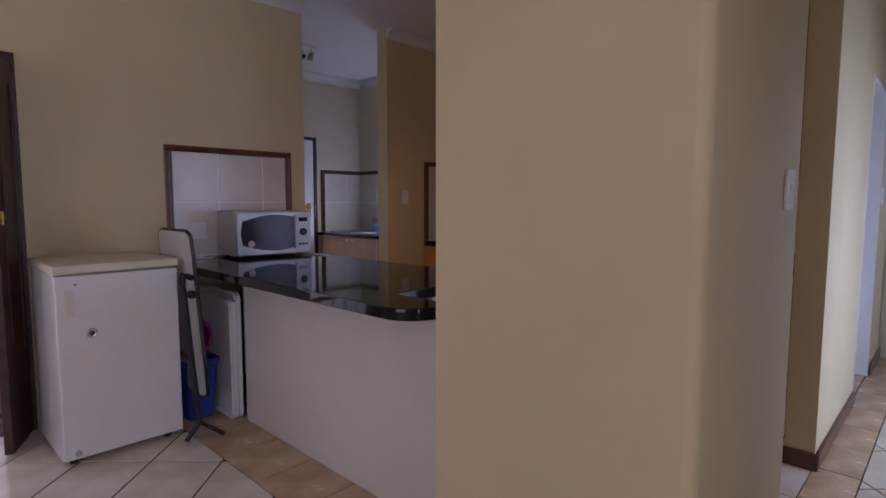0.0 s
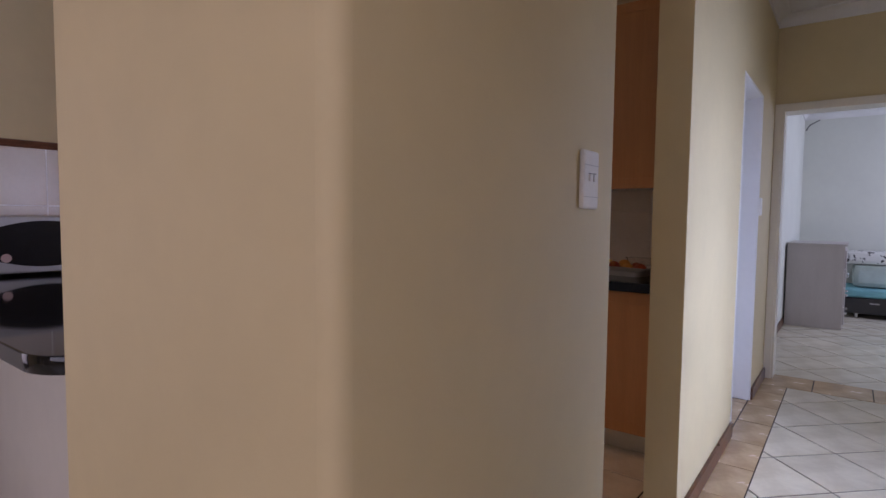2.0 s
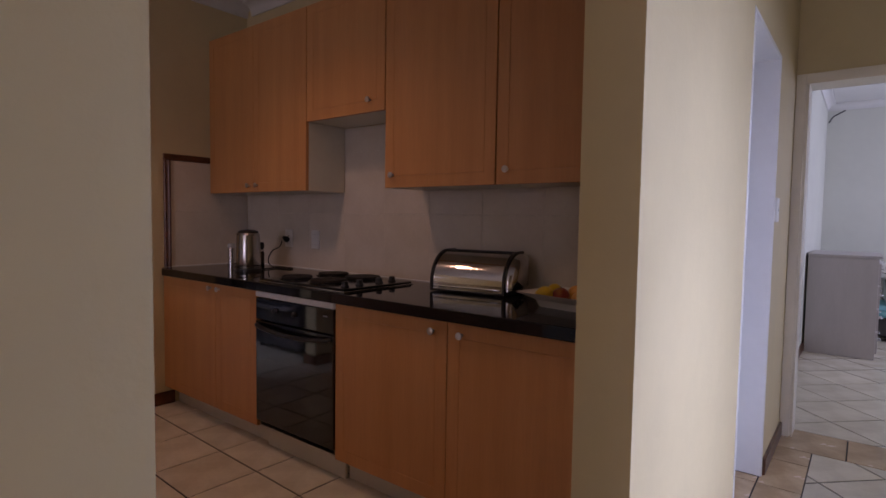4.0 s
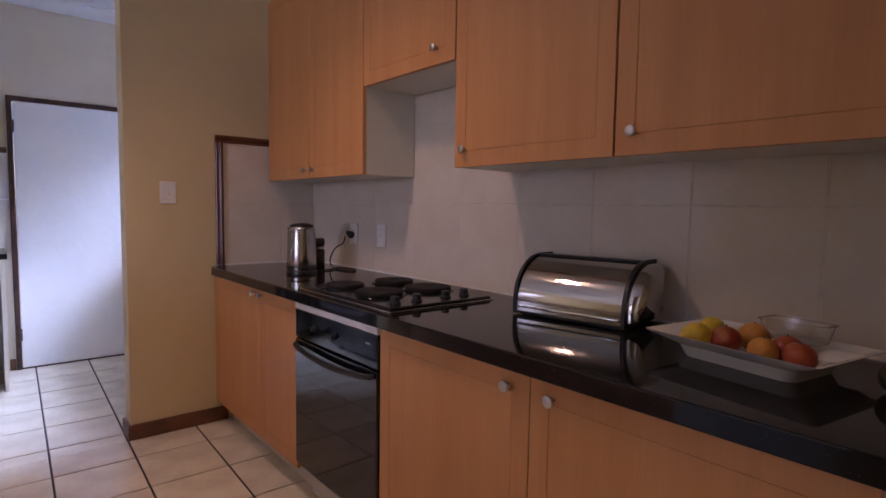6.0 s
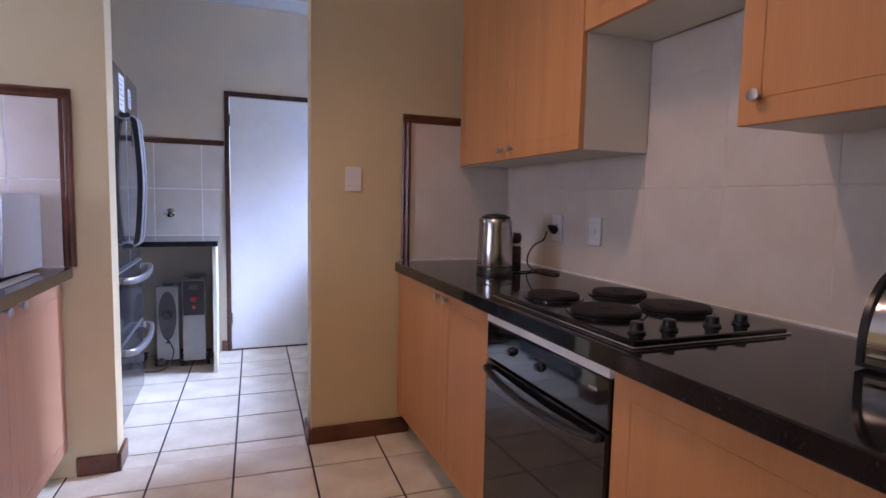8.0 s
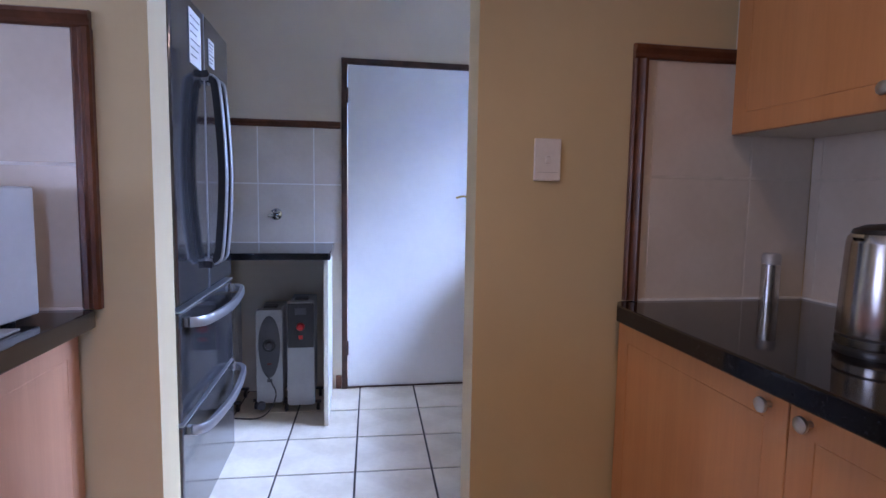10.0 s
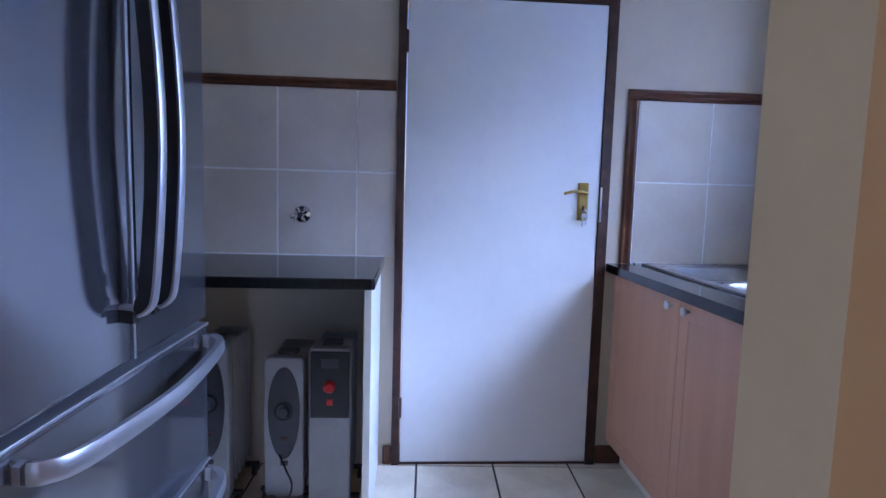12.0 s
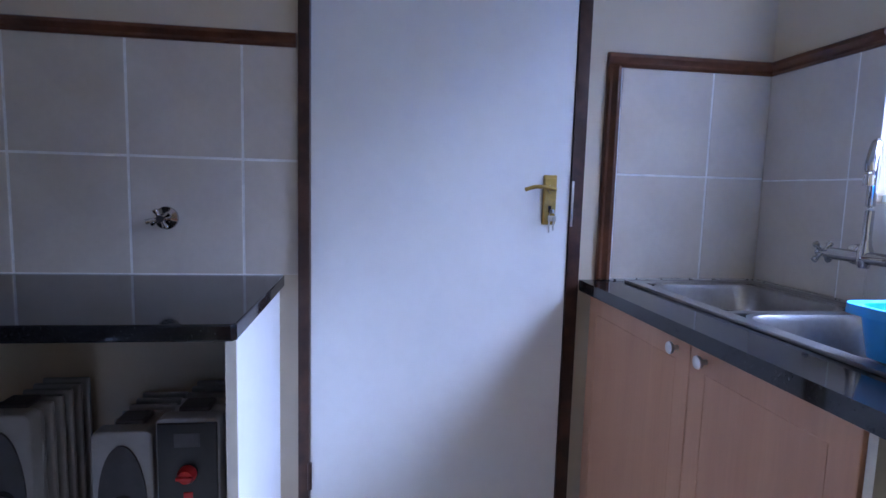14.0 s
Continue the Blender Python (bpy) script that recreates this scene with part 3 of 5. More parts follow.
def base(y0, y1, doors, label, kick=True):
    c = thing("base_cabinet", label, "cabinet", group="base cabinets")
    carcass(c, (BF + 0.021, y0 + 0.001, 0.12), (4.98, y1 - 0.001, 0.870))
    for a, b, k in doors:
        cab_door(c, a, b, 0.125, 0.868, BF, -1, k)
    part("kickboard", boxes(((4.465, y0, 0.0), (4.483, y1, 0.118))), CREAMBODY, c, "cream kickboard")
    return c


base(3.596, 4.664, [(4.02, 4.664, (4.066, 0.838)), (3.596, 4.02, (3.972, 0.838))], "beech veneer base cabinet with two doors beside the oven")
base(1.620, 2.960, [(2.302, 2.960, (2.372, 0.822)), (1.620, 2.302, (2.232, 0.822))], "wide beech veneer base cabinet with two doors beside the oven")
end = thing("end_panel", "cream end panel closing the row of cabinets at the wall", "panel")
part("panel", boxes(((4.41, 1.604, 0), (4.98, 1.618, 0.870))), CREAMBODY, end)


def slab(name, outline, z0, z1, label, material=None):
    """A worktop from its outline, with an eased upper edge."""
    bm = prism(outline, "z", z0, z1)
    tops = [e for e in bm.edges if all(abs(v.co.z - z1) < 1e-5 for v in e.verts)]
    lows = [e for e in bm.edges if all(abs(v.co.z - z0) < 1e-5 for v in e.verts)]
    bmesh.ops.bevel(bm, geom=tops + lows, offset=0.004, segments=2, profile=0.5, affect="EDGES")
    ob = thing(name, label, "worktop")
    part("slab", bm, material or GRANITE, ob)
    return ob


wt = slab("worktop", [(4.335, 1.606), (4.992, 1.606), (4.992, 4.672), (4.374, 4.672), (4.36, 4.66), (4.335, 4.61)], 0.872, CTOP,
     "long polished black granite worktop over the kitchen base cabinets")
part("bead", boxes(((4.984, 1.63, CTOP), (4.993, 4.665, CTOP + 0.006)), ((4.43, 4.664, CTOP), (4.985, 4.673, CTOP + 0.006))), WGROUT, wt, "thin pale sealant line")

# oven under the hob
oven = thing("built_in_oven", "black glass built-in oven under the worktop", "oven", (4.372, 3.278, 0))
OY = 0.315
part("body", boxes(((0.02, -OY, 0.13), (0.56, OY, 0.83))), BLACK, oven)
part("white_strip", boxes(((-0.010, -OY, 0.838), (0.02, OY, 0.868)), bev=0.002), WHITEPL, oven, "pale strip above the oven")
pan = part("control_panel", boxes(((-0.008, -OY, 0.716), (0.02, OY, 0.835)), bev=0.004), BLACKGLASS, oven, "glossy black control panel")
for y in (0.17, 0.01):
    k = part("knob", lathe([(0, 0), (0.015, 0), (0.015, 0.004), (0.011, 0.007), (0.010, 0.015), (0, 0.016)], pose(-0.008, y - 0.03, 0.778, 0, -90, 0)), BLACK, pan)
part("badge", boxes(((-0.0095, -0.27, 0.795), (-0.0079, -0.24, 0.802))), GREYPL, pan)
dr = part("oven_door", boxes(((-0.010, -OY, 0.165), (0.018, OY, 0.710)), bev=0.006), BLACKGLASS, oven, "glossy black glass oven door")
bm = tube(curve_points([(-0.008, 0.285, 0.690), (-0.028, 0.275, 0.688), (-0.038, 0.15, 0.676), (-0.041, 0, 0.670), (-0.038, -0.15, 0.676), (-0.028, -0.275, 0.688), (-0.008, -0.285, 0.690)]), 0.011)
part("oven_handle", bm, BLACK, dr, "curved black bar handle")
part("plinth", boxes(((0.02, -OY, 0.128), (0.035, OY, 0.160)), ((0.07, -OY, 0), (0.085, OY, 0.128))), CREAMBODY, oven)

# hob with four solid plates
hob = thing("electric_hob", "black enamel electric hob with four solid plates", "hob", (4.612, 3.238, CTOP))
part("tray", boxes(((-0.235, -0.33, 0.0), (0.235, 0.33, 0.016)), bev=0.007), ENAMEL, hob)
part("edge_trim", boxes(((-0.241, -0.336, 0.0), (0.241, 0.336, 0.005)), bev=0.002), STEEL, hob, "thin steel edge trim")
for x, y, r in ((-0.108, 0.185, 0.080), (0.130, 0.170, 0.085), (-0.100, -0.060, 0.092), (0.128, -0.072, 0.095)):
    p = part("hotplate", lathe([(0, 0.035), (0.020, 0.035), (0.022, 0.033), (r - 0.012, 0.033), (r - 0.004, 0.032), (r, 0.027), (r, 0.014)], pose(x, y, 0), 40), IRON, hob)
    part("plate_ring", lathe([(r, 0.0145), (r + 0.001, 0.021), (r + 0.010, 0.020), (r + 0.013, 0.0155)], pose(x, y, 0), 40), ENAMEL, p)
for x in (-0.17, -0.075, 0.06, 0.155):
    k = part("knob", lathe([(0, 0.016), (0.021, 0.016), (0.021, 0.021), (0.0165, 0.024), (0.015, 0.040), (0.011, 0.042), (0, 0.042)], pose(x, -0.262, 0)), BLACK, hob)

# ---- breakfast bar ----
bar = thing("breakfast_bar_wall", "low plastered wall under the breakfast bar, paled for bluish light", "low wall")
part("plaster", boxes(((2.20, 2.157, 0), (2.32, 3.935, 0.872)), bev=0.004), COOL_LIT_PLASTER, bar)
part("end_face", boxes(((2.3205, 3.84, 0), (2.42, 3.935, 0.872))), COOL_LIT_PLASTER, bar)
r = 0.15
arc = [(1.985 + r - r * math.cos(a), 2.275 + r - r * math.sin(a)) for a in [radians(9 * k) for k in range(11)]]
wt4 = slab("worktop", [(2.02, 4.672), (1.985, 4.50)] + arc + [(2.198, 2.275), (2.198, 2.60), (2.93, 2.60), (2.945, 4.66), (2.935, 4.672)], 0.874, CTOP,
     "polished black granite breakfast bar with a rounded corner")
part("bead", boxes(((2.10, 4.664, CTOP), (2.915, 4.673, CTOP + 0.006))), WGROUT, wt4, "thin pale sealant line")
for k, (y0, y1) in enumerate(((3.655, 4.665), (2.62, 3.645))):
    c = thing("base_cabinet", "beech veneer base cabinet with two doors under the breakfast bar", "cabinet", group="breakfast bar cabinets")
    carcass(c, (2.43, y0 + 0.001, 0.12), (2.879, y1 - 0.001, 0.872))
    mid = (y0 + y1) / 2 if k else 4.118
    cab_door(c, mid, y1, 0.125, 0.868, 2.90, 1, (mid + 0.062, 0.85), BLUE_LIT_WOOD)
    cab_door(c, y0, mid, 0.125, 0.868, 2.90, 1, (mid - 0.066, 0.85), BLUE_LIT_WOOD)
    part("kickboard", boxes(((2.80, y0, 0), (2.818, y1, 0.118))), CREAMBODY, c, "cream kickboard")

# ---- scullery ----
sc = thing("worktop_support", "white side panel holding up the scullery worktop", "panel")
part("panel", boxes(((3.438, 6.03, 0), (3.460, 6.59, 0.891)), bev=0.002), WHITEPAINT, sc)
part("edge_band", boxes(((3.437, 6.022, 0), (3.461, 6.0299, 0.891)), bev=0.001), CREAMBODY, sc)
wt3 = slab("worktop", [(2.37, 5.965), (3.464, 5.965), (3.474, 5.975), (3.474, 6.592), (2.37, 6.592)], 0.893, 0.929, "short polished black granite worktop over the heaters")
part("bead", boxes(((2.38, 6.586, 0.929), (3.47, 6.592, 0.9325))), WGROUT, wt3, "thin white sealant line")

SF = 4.478
sink_cab = thing("base_cabinet", "beech veneer sink cabinet with two doors", "cabinet", group="scullery cabinets")
carcass(sink_cab, (SF + 0.021, 5.535, 0.12), (5.08, 6.59, 0.70))
cab_door(sink_cab, 5.985, 6.565, 0.125, 0.878, SF, -1, (6.038, 0.848), BLUE_LIT_WOOD)
cab_door(sink_cab, 5.54, 5.985, 0.125, 0.878, SF, -1, (5.925, 0.848), BLUE_LIT_WOOD)
part("end_panel", boxes(((SF + 0.001, 5.518, 0.0), (5.08, 5.534, 0.882))), CREAMBODY, sink_cab, "cream end panel")
part("kickboard", boxes(((4.56, 5.535, 0), (4.578, 6.59, 0.118))), CREAMBODY, sink_cab, "cream kickboard")
part("top_rail", boxes(((SF + 0.021, 5.535, 0.84), (4.545, 6.59, 0.882))), CREAMBODY, sink_cab)

# worktop with a cut for the sink: four strips joined
bm = bmesh.new()
for lo, hi in (((4.445, 4.82, 0.884), (4.60, 6.592, CTOP)), ((4.60, 6.535, 0.884), (5.092, 6.592, CTOP)),
               ((4.60, 4.82, 0.884), (5.092, 5.33, CTOP)), ((5.045, 5.33, 0.884), (5.092, 6.535, CTOP))):
    bx(bm, lo, hi)
wt2 = thing("worktop", "black granite worktop round the sink", "worktop")
part("slab", bm, GRANITE, wt2)

sink = thing("sink", "stainless steel sink with two bowls set into the worktop", "sink", (4.60, 5.33, CTOP))
SW, SL = 0.445, 1.205


def bowl(parent, x0, x1, y0, y1, depth):
    bm = bmesh.new()
    rings = []
    for inset, z, rad in ((-0.012, 0.004, 0.075), (0.0, 0.002, 0.07), (0.008, -0.012, 0.066), (0.018, -depth + 0.02, 0.06), (0.04, -depth, 0.05)):
        a0, a1, b0, b1 = x0 + inset, x1 - inset, y0 + inset, y1 - inset
        ring = []
        for cx, cy, s in ((a1 - rad, b1 - rad, 0), (a0 + rad, b1 - rad, 90), (a0 + rad, b0 + rad, 180), (a1 - rad, b0 + rad, 270)):
            for k in range(7):
                a = radians(s + 15 * k)
                ring.append(bm.verts.new((cx + rad * math.cos(a), cy + rad * math.sin(a), z)))
        rings.append(ring)
    for ra, rb in zip(rings, rings[1:]):
        for k in range(len(ra)):
            bm.faces.new((ra[k], ra[(k + 1) % len(ra)], rb[(k + 1) % len(ra)], rb[k]))
    bm.faces.new(rings[-1])
    b = part("bowl", bm, SINKSTEEL, parent)
    part("drain", lathe([(0, 0.001), (0.028, 0.001), (0.038, 0.004), (0.042, 0.0)], pose((x0 + x1) / 2, (y0 + y1) / 2, -depth + 0.001)), CHROME, b)


BOWLS = [(0.045, 0.40, 0.77, 1.155), (0.045, 0.40, 0.335, 0.725)]
bm = bmesh.new()
for lo, hi in (((-0.012, -0.012, 0), (0.035, SL + 0.012, 0.005)), ((0.41, -0.012, 0), (SW + 0.012, SL + 0.012, 0.005)),
               ((0.035, 1.165, 0), (0.41, SL + 0.012, 0.005)), ((0.035, 0.735, 0), (0.41, 0.76, 0.005)), ((0.035, -0.012, 0), (0.41, 0.325, 0.005))):
    bx(bm, lo, hi)
part("rim", bm, SINKSTEEL, sink)
part("raised_edge", boxes(((-0.014, -0.014, 0), (-0.006, SL + 0.014, 0.009)), ((-0.006, SL + 0.006, 0), (SW + 0.006, SL + 0.014, 0.009)),
                          ((SW + 0.006, -0.014, 0), (SW + 0.014, SL + 0.014, 0.009)), bev=0.003), SINKSTEEL, sink)
for b in BOWLS:
    bowl(sink, *b, 0.15)
for k in range(7):
    part("drainer_rib", tube([(0.09 + k * 0.045, 0.02, 0.005), (0.09 + k * 0.045, 0.29, 0.005)], 0.004, 6), SINKSTEEL, sink)
part("bead", boxes(((5.078, 5.0, CTOP), (5.093, 6.58, CTOP + 0.007)), ((4.55, 6.578, CTOP), (5.08, 6.593, CTOP + 0.007))), SILICONE, wt2, "mould-stained sealant")

# mixer tap on the wall
tap = thing("mixer_tap", "chrome wall mixer tap with cross handles and swan neck", "tap", (5.093, 6.116, 1.062))
part("tap_body", tube([(-0.055, 0.105, 0), (-0.055, -0.105, 0)], 0.017, 14), CHROME, tap)
for s in (1, -1):
    part("wall_flange", lathe([(0, 0), (0.030, 0), (0.027, 0.010), (0.013, 0.016), (0.013, 0.058), (0, 0.058)], pose(0, 0.078 * s, 0, 0, -90, 0)), CHROME, tap)
    h = part("cross_handle", lathe([(0, 0), (0.012, 0), (0.014, 0.012), (0.009, 0.022), (0.009, 0.045), (0.012, 0.05), (0, 0.053)], pose(-0.055, 0.100 * s, 0, -90 * s, 0, 0)), CHROME, tap)
    for k in range(4):
        a = radians(45 + 90 * k)
        u = Vector((math.cos(a), 0, math.sin(a)))
        c = Vector((-0.055, 0.136 * s, 0))
        part("spoke", lathe([(0, 0.006), (0.006, 0.008), (0.006, 0.022), (0.0095, 0.028), (0.009, 0.036), (0, 0.039)],
                            Matrix.Translation(c) @ u.to_track_quat("Z", "Y").to_matrix().to_4x4(), 10), CHROME, h)
part("centre_boss", lathe([(0, -0.03), (0.012, -0.028), (0.018, -0.01), (0.018, 0.02), (0.013, 0.035), (0.013, 0.045), (0, 0.045)], pose(-0.055, 0, 0)), CHROME, tap)
part("spout", tube(curve_points([(-0.055, 0, 0.04), (-0.057, -0.002, 0.15), (-0.070, -0.016, 0.235), (-0.105, -0.05, 0.285), (-0.15, -0.09, 0.285), (-0.185, -0.115, 0.24), (-0.190, -0.12, 0.20)]), 0.0115, 12), CHROME, tap)
part("spout_tip", lathe([(0, 0), (0.012, 0), (0.012, 0.018), (0, 0.018)], pose(-0.190, -0.12, 0.185)), CHROME, tap)

valve = thing("wall_valve", "round chrome washing machine valve on the tiles", "valve", (3.128, 6.593, 1.102))
part("flange", lathe([(0, 0), (0.036, 0), (0.034, 0.006), (0.016, 0.012), (0.014, 0.03), (0, 0.03)], pose(0, 0, 0, 90)), CHROME, valve)
part("stem", lathe([(0, 0.03), (0.011, 0.03), (0.011, 0.055), (0, 0.055)], pose(0, 0, 0, 90)), CHROME, valve)
for k in range(4):
    a = radians(30 + 90 * k)
    u = Vector((math.cos(a), 0, math.sin(a)))
    part("spoke", lathe([(0, 0), (0.007, 0.0), (0.006, 0.018), (0.009, 0.024), (0.008, 0.031), (0, 0.033)],
                        Matrix.Translation((0, -0.048, 0)) @ u.to_track_quat("Z", "Y").to_matrix().to_4x4(), 10), CHROME, valve)
part("outlet", tube([(0, -0.03, 0), (-0.042, -0.05, -0.01)], 0.008), CHROME, valve)

# ---- fridge in the scullery ----


def handle_bar(pts, out, section, side="y"):
    """A bar swept along pts; section gives (outwards, sideways) offsets, sideways along the axis side."""
    bm = bmesh.new()
    rows = []
    across = Vector((0, 1, 0)) if side == "y" else Vector((0, 0, 1))
    for i, p in enumerate(pts):
        q = pts[min(i + 1, len(pts) - 1)] - pts[max(i - 1, 0)]
        n = q.cross(across).normalized()
        if n.dot(Vector(out)) < 0:
            n = -n
        rows.append([bm.verts.new(p + n * a + across * b) for a, b in section])
    k = len(section)
    for a, b in zip(rows, rows[1:]):
        for j in range(k):
            bm.faces.new((a[j], a[(j + 1) % k], b[(j + 1) % k], b[j]))
    bm.faces.new(rows[0])
    bm.faces.new(rows[-1])
    return bm


fr = thing("fridge", "tall dark steel fridge with two doors above two drawers", "fridge", (3.05, 5.343, 0))
FY = 0.376
part("body", boxes(((-0.62, -FY, 0.03), (-0.075, FY, 1.86)), bev=0.006), DGREY, fr, "dark grey fridge casing")
for y0, y1 in ((-FY, -0.008), (0.002, FY)):
    d = part("door", boxes(((-0.07, y0 + 0.002, 0.859), (0, y1 - 0.002, 1.872)), bev=0.010), DARKSTEEL, fr, "dark brushed steel fridge door")
    s = -1 if y0 < -0.1 else 1
    y = -0.003 + s * 0.042
    pts = curve_points([(0.0, y, 1.635), (0.040, y, 1.634), (0.058, y, 1.58), (0.074, y, 1.30), (0.058, y, 1.03), (0.040, y, 0.970), (0.0, y, 0.968)], 7)
    hb = part("handle", handle_bar(pts, (1, 0, 0), ((-0.022, -0.009), (-0.022, 0.009), (0.003, 0.011), (0.003, -0.011))), BLACK, d, "dark sided curved door handle")
    cap = handle_bar(pts, (1, 0, 0), ((0.0035, -0.012), (0.0035, 0.012), (0.008, 0.012), (0.011, 0.007), (0.011, -0.007), (0.008, -0.012)))
    part("handle_face", cap, HANDLE, hb, "bright silver handle face")
for z0, z1, hz in ((0.480, 0.840, 0.806), (0.06, 0.468, 0.446)):
    d = part("drawer", boxes(((-0.07, -FY + 0.002, z0), (0, FY - 0.002, z1)), bev=0.010), DARKSTEEL, fr, "dark brushed steel freezer drawer")
    part("top_lip", boxes(((-0.06, -FY + 0.004, z1 + 0.0005), (0.004, FY - 0.004, z1 + 0.007)), bev=0.002), HANDLE, d)
    pts = curve_points([(0.0, -0.335, hz), (0.04, -0.33, hz), (0.066, -0.26, hz - 0.004), (0.080, 0, hz - 0.012), (0.066, 0.26, hz - 0.004), (0.04, 0.33, hz), (0.0, 0.335, hz)], 7)
    bm = handle_bar(pts, (1, 0, 0), ((-0.010, -0.013), (-0.010, 0.013), (0.006, 0.017), (0.010, 0.010), (0.010, -0.010), (0.006, -0.017)), "z")
    part("handle", bm, HANDLE, d, "curved silver drawer handle")
part("centre_strip", boxes(((-0.03, -0.0075, 0.862), (0.0015, 0.0015, 1.868)), bev=0.001), HANDLE, fr, "bright strip between the doors")
part("badge", boxes(((0.0, 0.16, 1.50), (0.0015, 0.215, 1.64)), bev=0.0005), DGREY, fr, "dark display label on the door")
for y in (-0.33, 0.33):
    part("foot", lathe([(0, 0), (0.022, 0), (0.022, 0.03), (0, 0.03)], pose(-0.10, y, 0)), BLACK, fr)
    part("foot", lathe([(0, 0), (0.022, 0), (0.022, 0.03), (0, 0.03)], pose(-0.55, y, 0)), BLACK, fr)
for y0, y1, z0, z1, tilt in ((-0.17, -0.03, 1.655, 1.835, 2), (0.075, 0.16, 1.70, 1.80, -4)):
    nt = thing("paper_note", "printed white paper stuck on the fridge door", "paper", (3.0515, 5.322 + (y0 + y1) / 2, (z0 + z1) / 2))
    w, h = (y1 - y0) / 2, (z1 - z0) / 2
    sheet = part("sheet", boxes(((0, -w, -h), (0.001, w, h))), PAPER, nt)
    for k in range(6):
        part("print_line", boxes(((0.001, -w * 0.8, h * (0.75 - 0.28 * k) - 0.004), (0.0014, w * (0.75 - 0.25 * (k % 3)), h * (0.75 - 0.28 * k)))), INK, sheet)

# ---- oil heaters under the scullery worktop ----


def heater(x, y, w, h, style, label, turn=0.0):
    """An oil-filled radiator seen from its control end."""
    t = thing("oil_heater", label, "heater", (x, y, 0), turn, "oil heaters")
    d = w / 2
    front = []
    for sx, sz in ((-1, 0), (1, 0), (1, 1), (-1, 1)):
        front.append((sx * d, 0.055 + sz * (h - 0.055)))
    bm = prism(front, "y", 0.0, 0.045)
    bmesh.ops.bevel(bm, geom=[e for e in bm.edges if abs(e.verts[0].co.y - e.verts[1].co.y) > 0.01], offset=0.018, segments=4, profile=0.5, affect="EDGES")
    bmesh.ops.bevel(bm, geom=[e for e in bm.edges if all(abs(v.co.y) < 1e-4 for v in e.verts)], offset=0.006, segments=2, profile=0.5, affect="EDGES")
    head = part("control_head", bm, HEATER, t)
    if style == "oval":
        pts = []
        for k in range(36):
            a = 2 * math.pi * k / 36
            pts.append((d * 0.80 * math.cos(a), h * 0.66 + h * 0.28 * math.sin(a) * (1.0 if math.sin(a) > 0 else 1.12)))
        pn = part("control_panel", prism(pts, "y", -0.006, 0.002), DGREY, head, "dark oval control panel")
        part("dial", lathe([(0, 0), (0.024, 0), (0.024, 0.008), (0.018, 0.020), (0, 0.021)], pose(0, -0.006, h * 0.66, 90)), DGREY, pn)
        part("dial_ring", lathe([(0.026, 0), (0.036, 0), (0.036, 0.003), (0.026, 0.003)], pose(0, -0.006, h * 0.66, 90)), BLACK, pn)
        part("switch_lamp", boxes(((-0.012, -0.008, h * 0.47), (0.012, -0.005, h * 0.47 + 0.012))), mat("dim_red_switch", (0.10, 0.012, 0.01), 0.4), pn)
        part("badge", boxes(((-0.014, -0.002, h * 0.30), (0.014, 0.001, h * 0.30 + 0.018)), bev=0.001), DGREY, head)
    else:
        pn = part("control_panel", boxes(((-d * 0.93, -0.006, h * 0.60), (d * 0.93, 0.002, h * 0.985)), bev=0.006), BLACK, head, "black control panel")
        part("dial", lathe([(0, 0), (0.022, 0), (0.022, 0.010), (0.016, 0.022), (0, 0.023)], pose(0, -0.006, h * 0.785, 90)), REDL, pn, "red control dial")
        part("dial_grip", boxes(((-0.020, -0.036, h * 0.785 - 0.004), (0.020, -0.028, h * 0.785 + 0.004)), bev=0.002), REDL, pn)
        part("switch_lamp", boxes(((-0.011, -0.008, h * 0.675), (0.011, -0.005, h * 0.675 + 0.022)), bev=0.001), REDL, pn, "small red switch")
        part("upper_window", boxes(((-0.03, -0.008, h * 0.89), (0.03, -0.0055, h * 0.945)), bev=0.001), DGREY, pn)
    # fins behind the head
    for k in range(6):
        y0 = 0.062 + k * 0.046
        bm = boxes(((-d * 0.9, y0, 0.075), (d * 0.9, y0 + 0.016, h - 0.012)), bev=0.007)
        part("fin", bm, HEATER, t)
    for z in (0.10, h - 0.09):
        part("oil_tube", boxes(((-0.02, 0.045, z), (0.02, 0.325, z + 0.03))), HEATER, t)
    part("top_handle", boxes(((-d * 0.5, 0.05, h - 0.008), (d * 0.5, 0.12, h + 0.008)), bev=0.006), DGREY, t)
    for yy in (0.05, 0.27):
        f = part("foot_bar", boxes(((-d - 0.03, yy, 0.045), (d + 0.03, yy + 0.025, 0.058)), bev=0.003), BLACK, t)
        for s in (-1, 1):
            part("wheel", lathe([(0, -0.008), (0.022, -0.008), (0.024, 0), (0.022, 0.008), (0, 0.008)], pose(s * (d + 0.012), yy + 0.012, 0.024, 0, 90, 0), 16), BLACK, f)
    return t


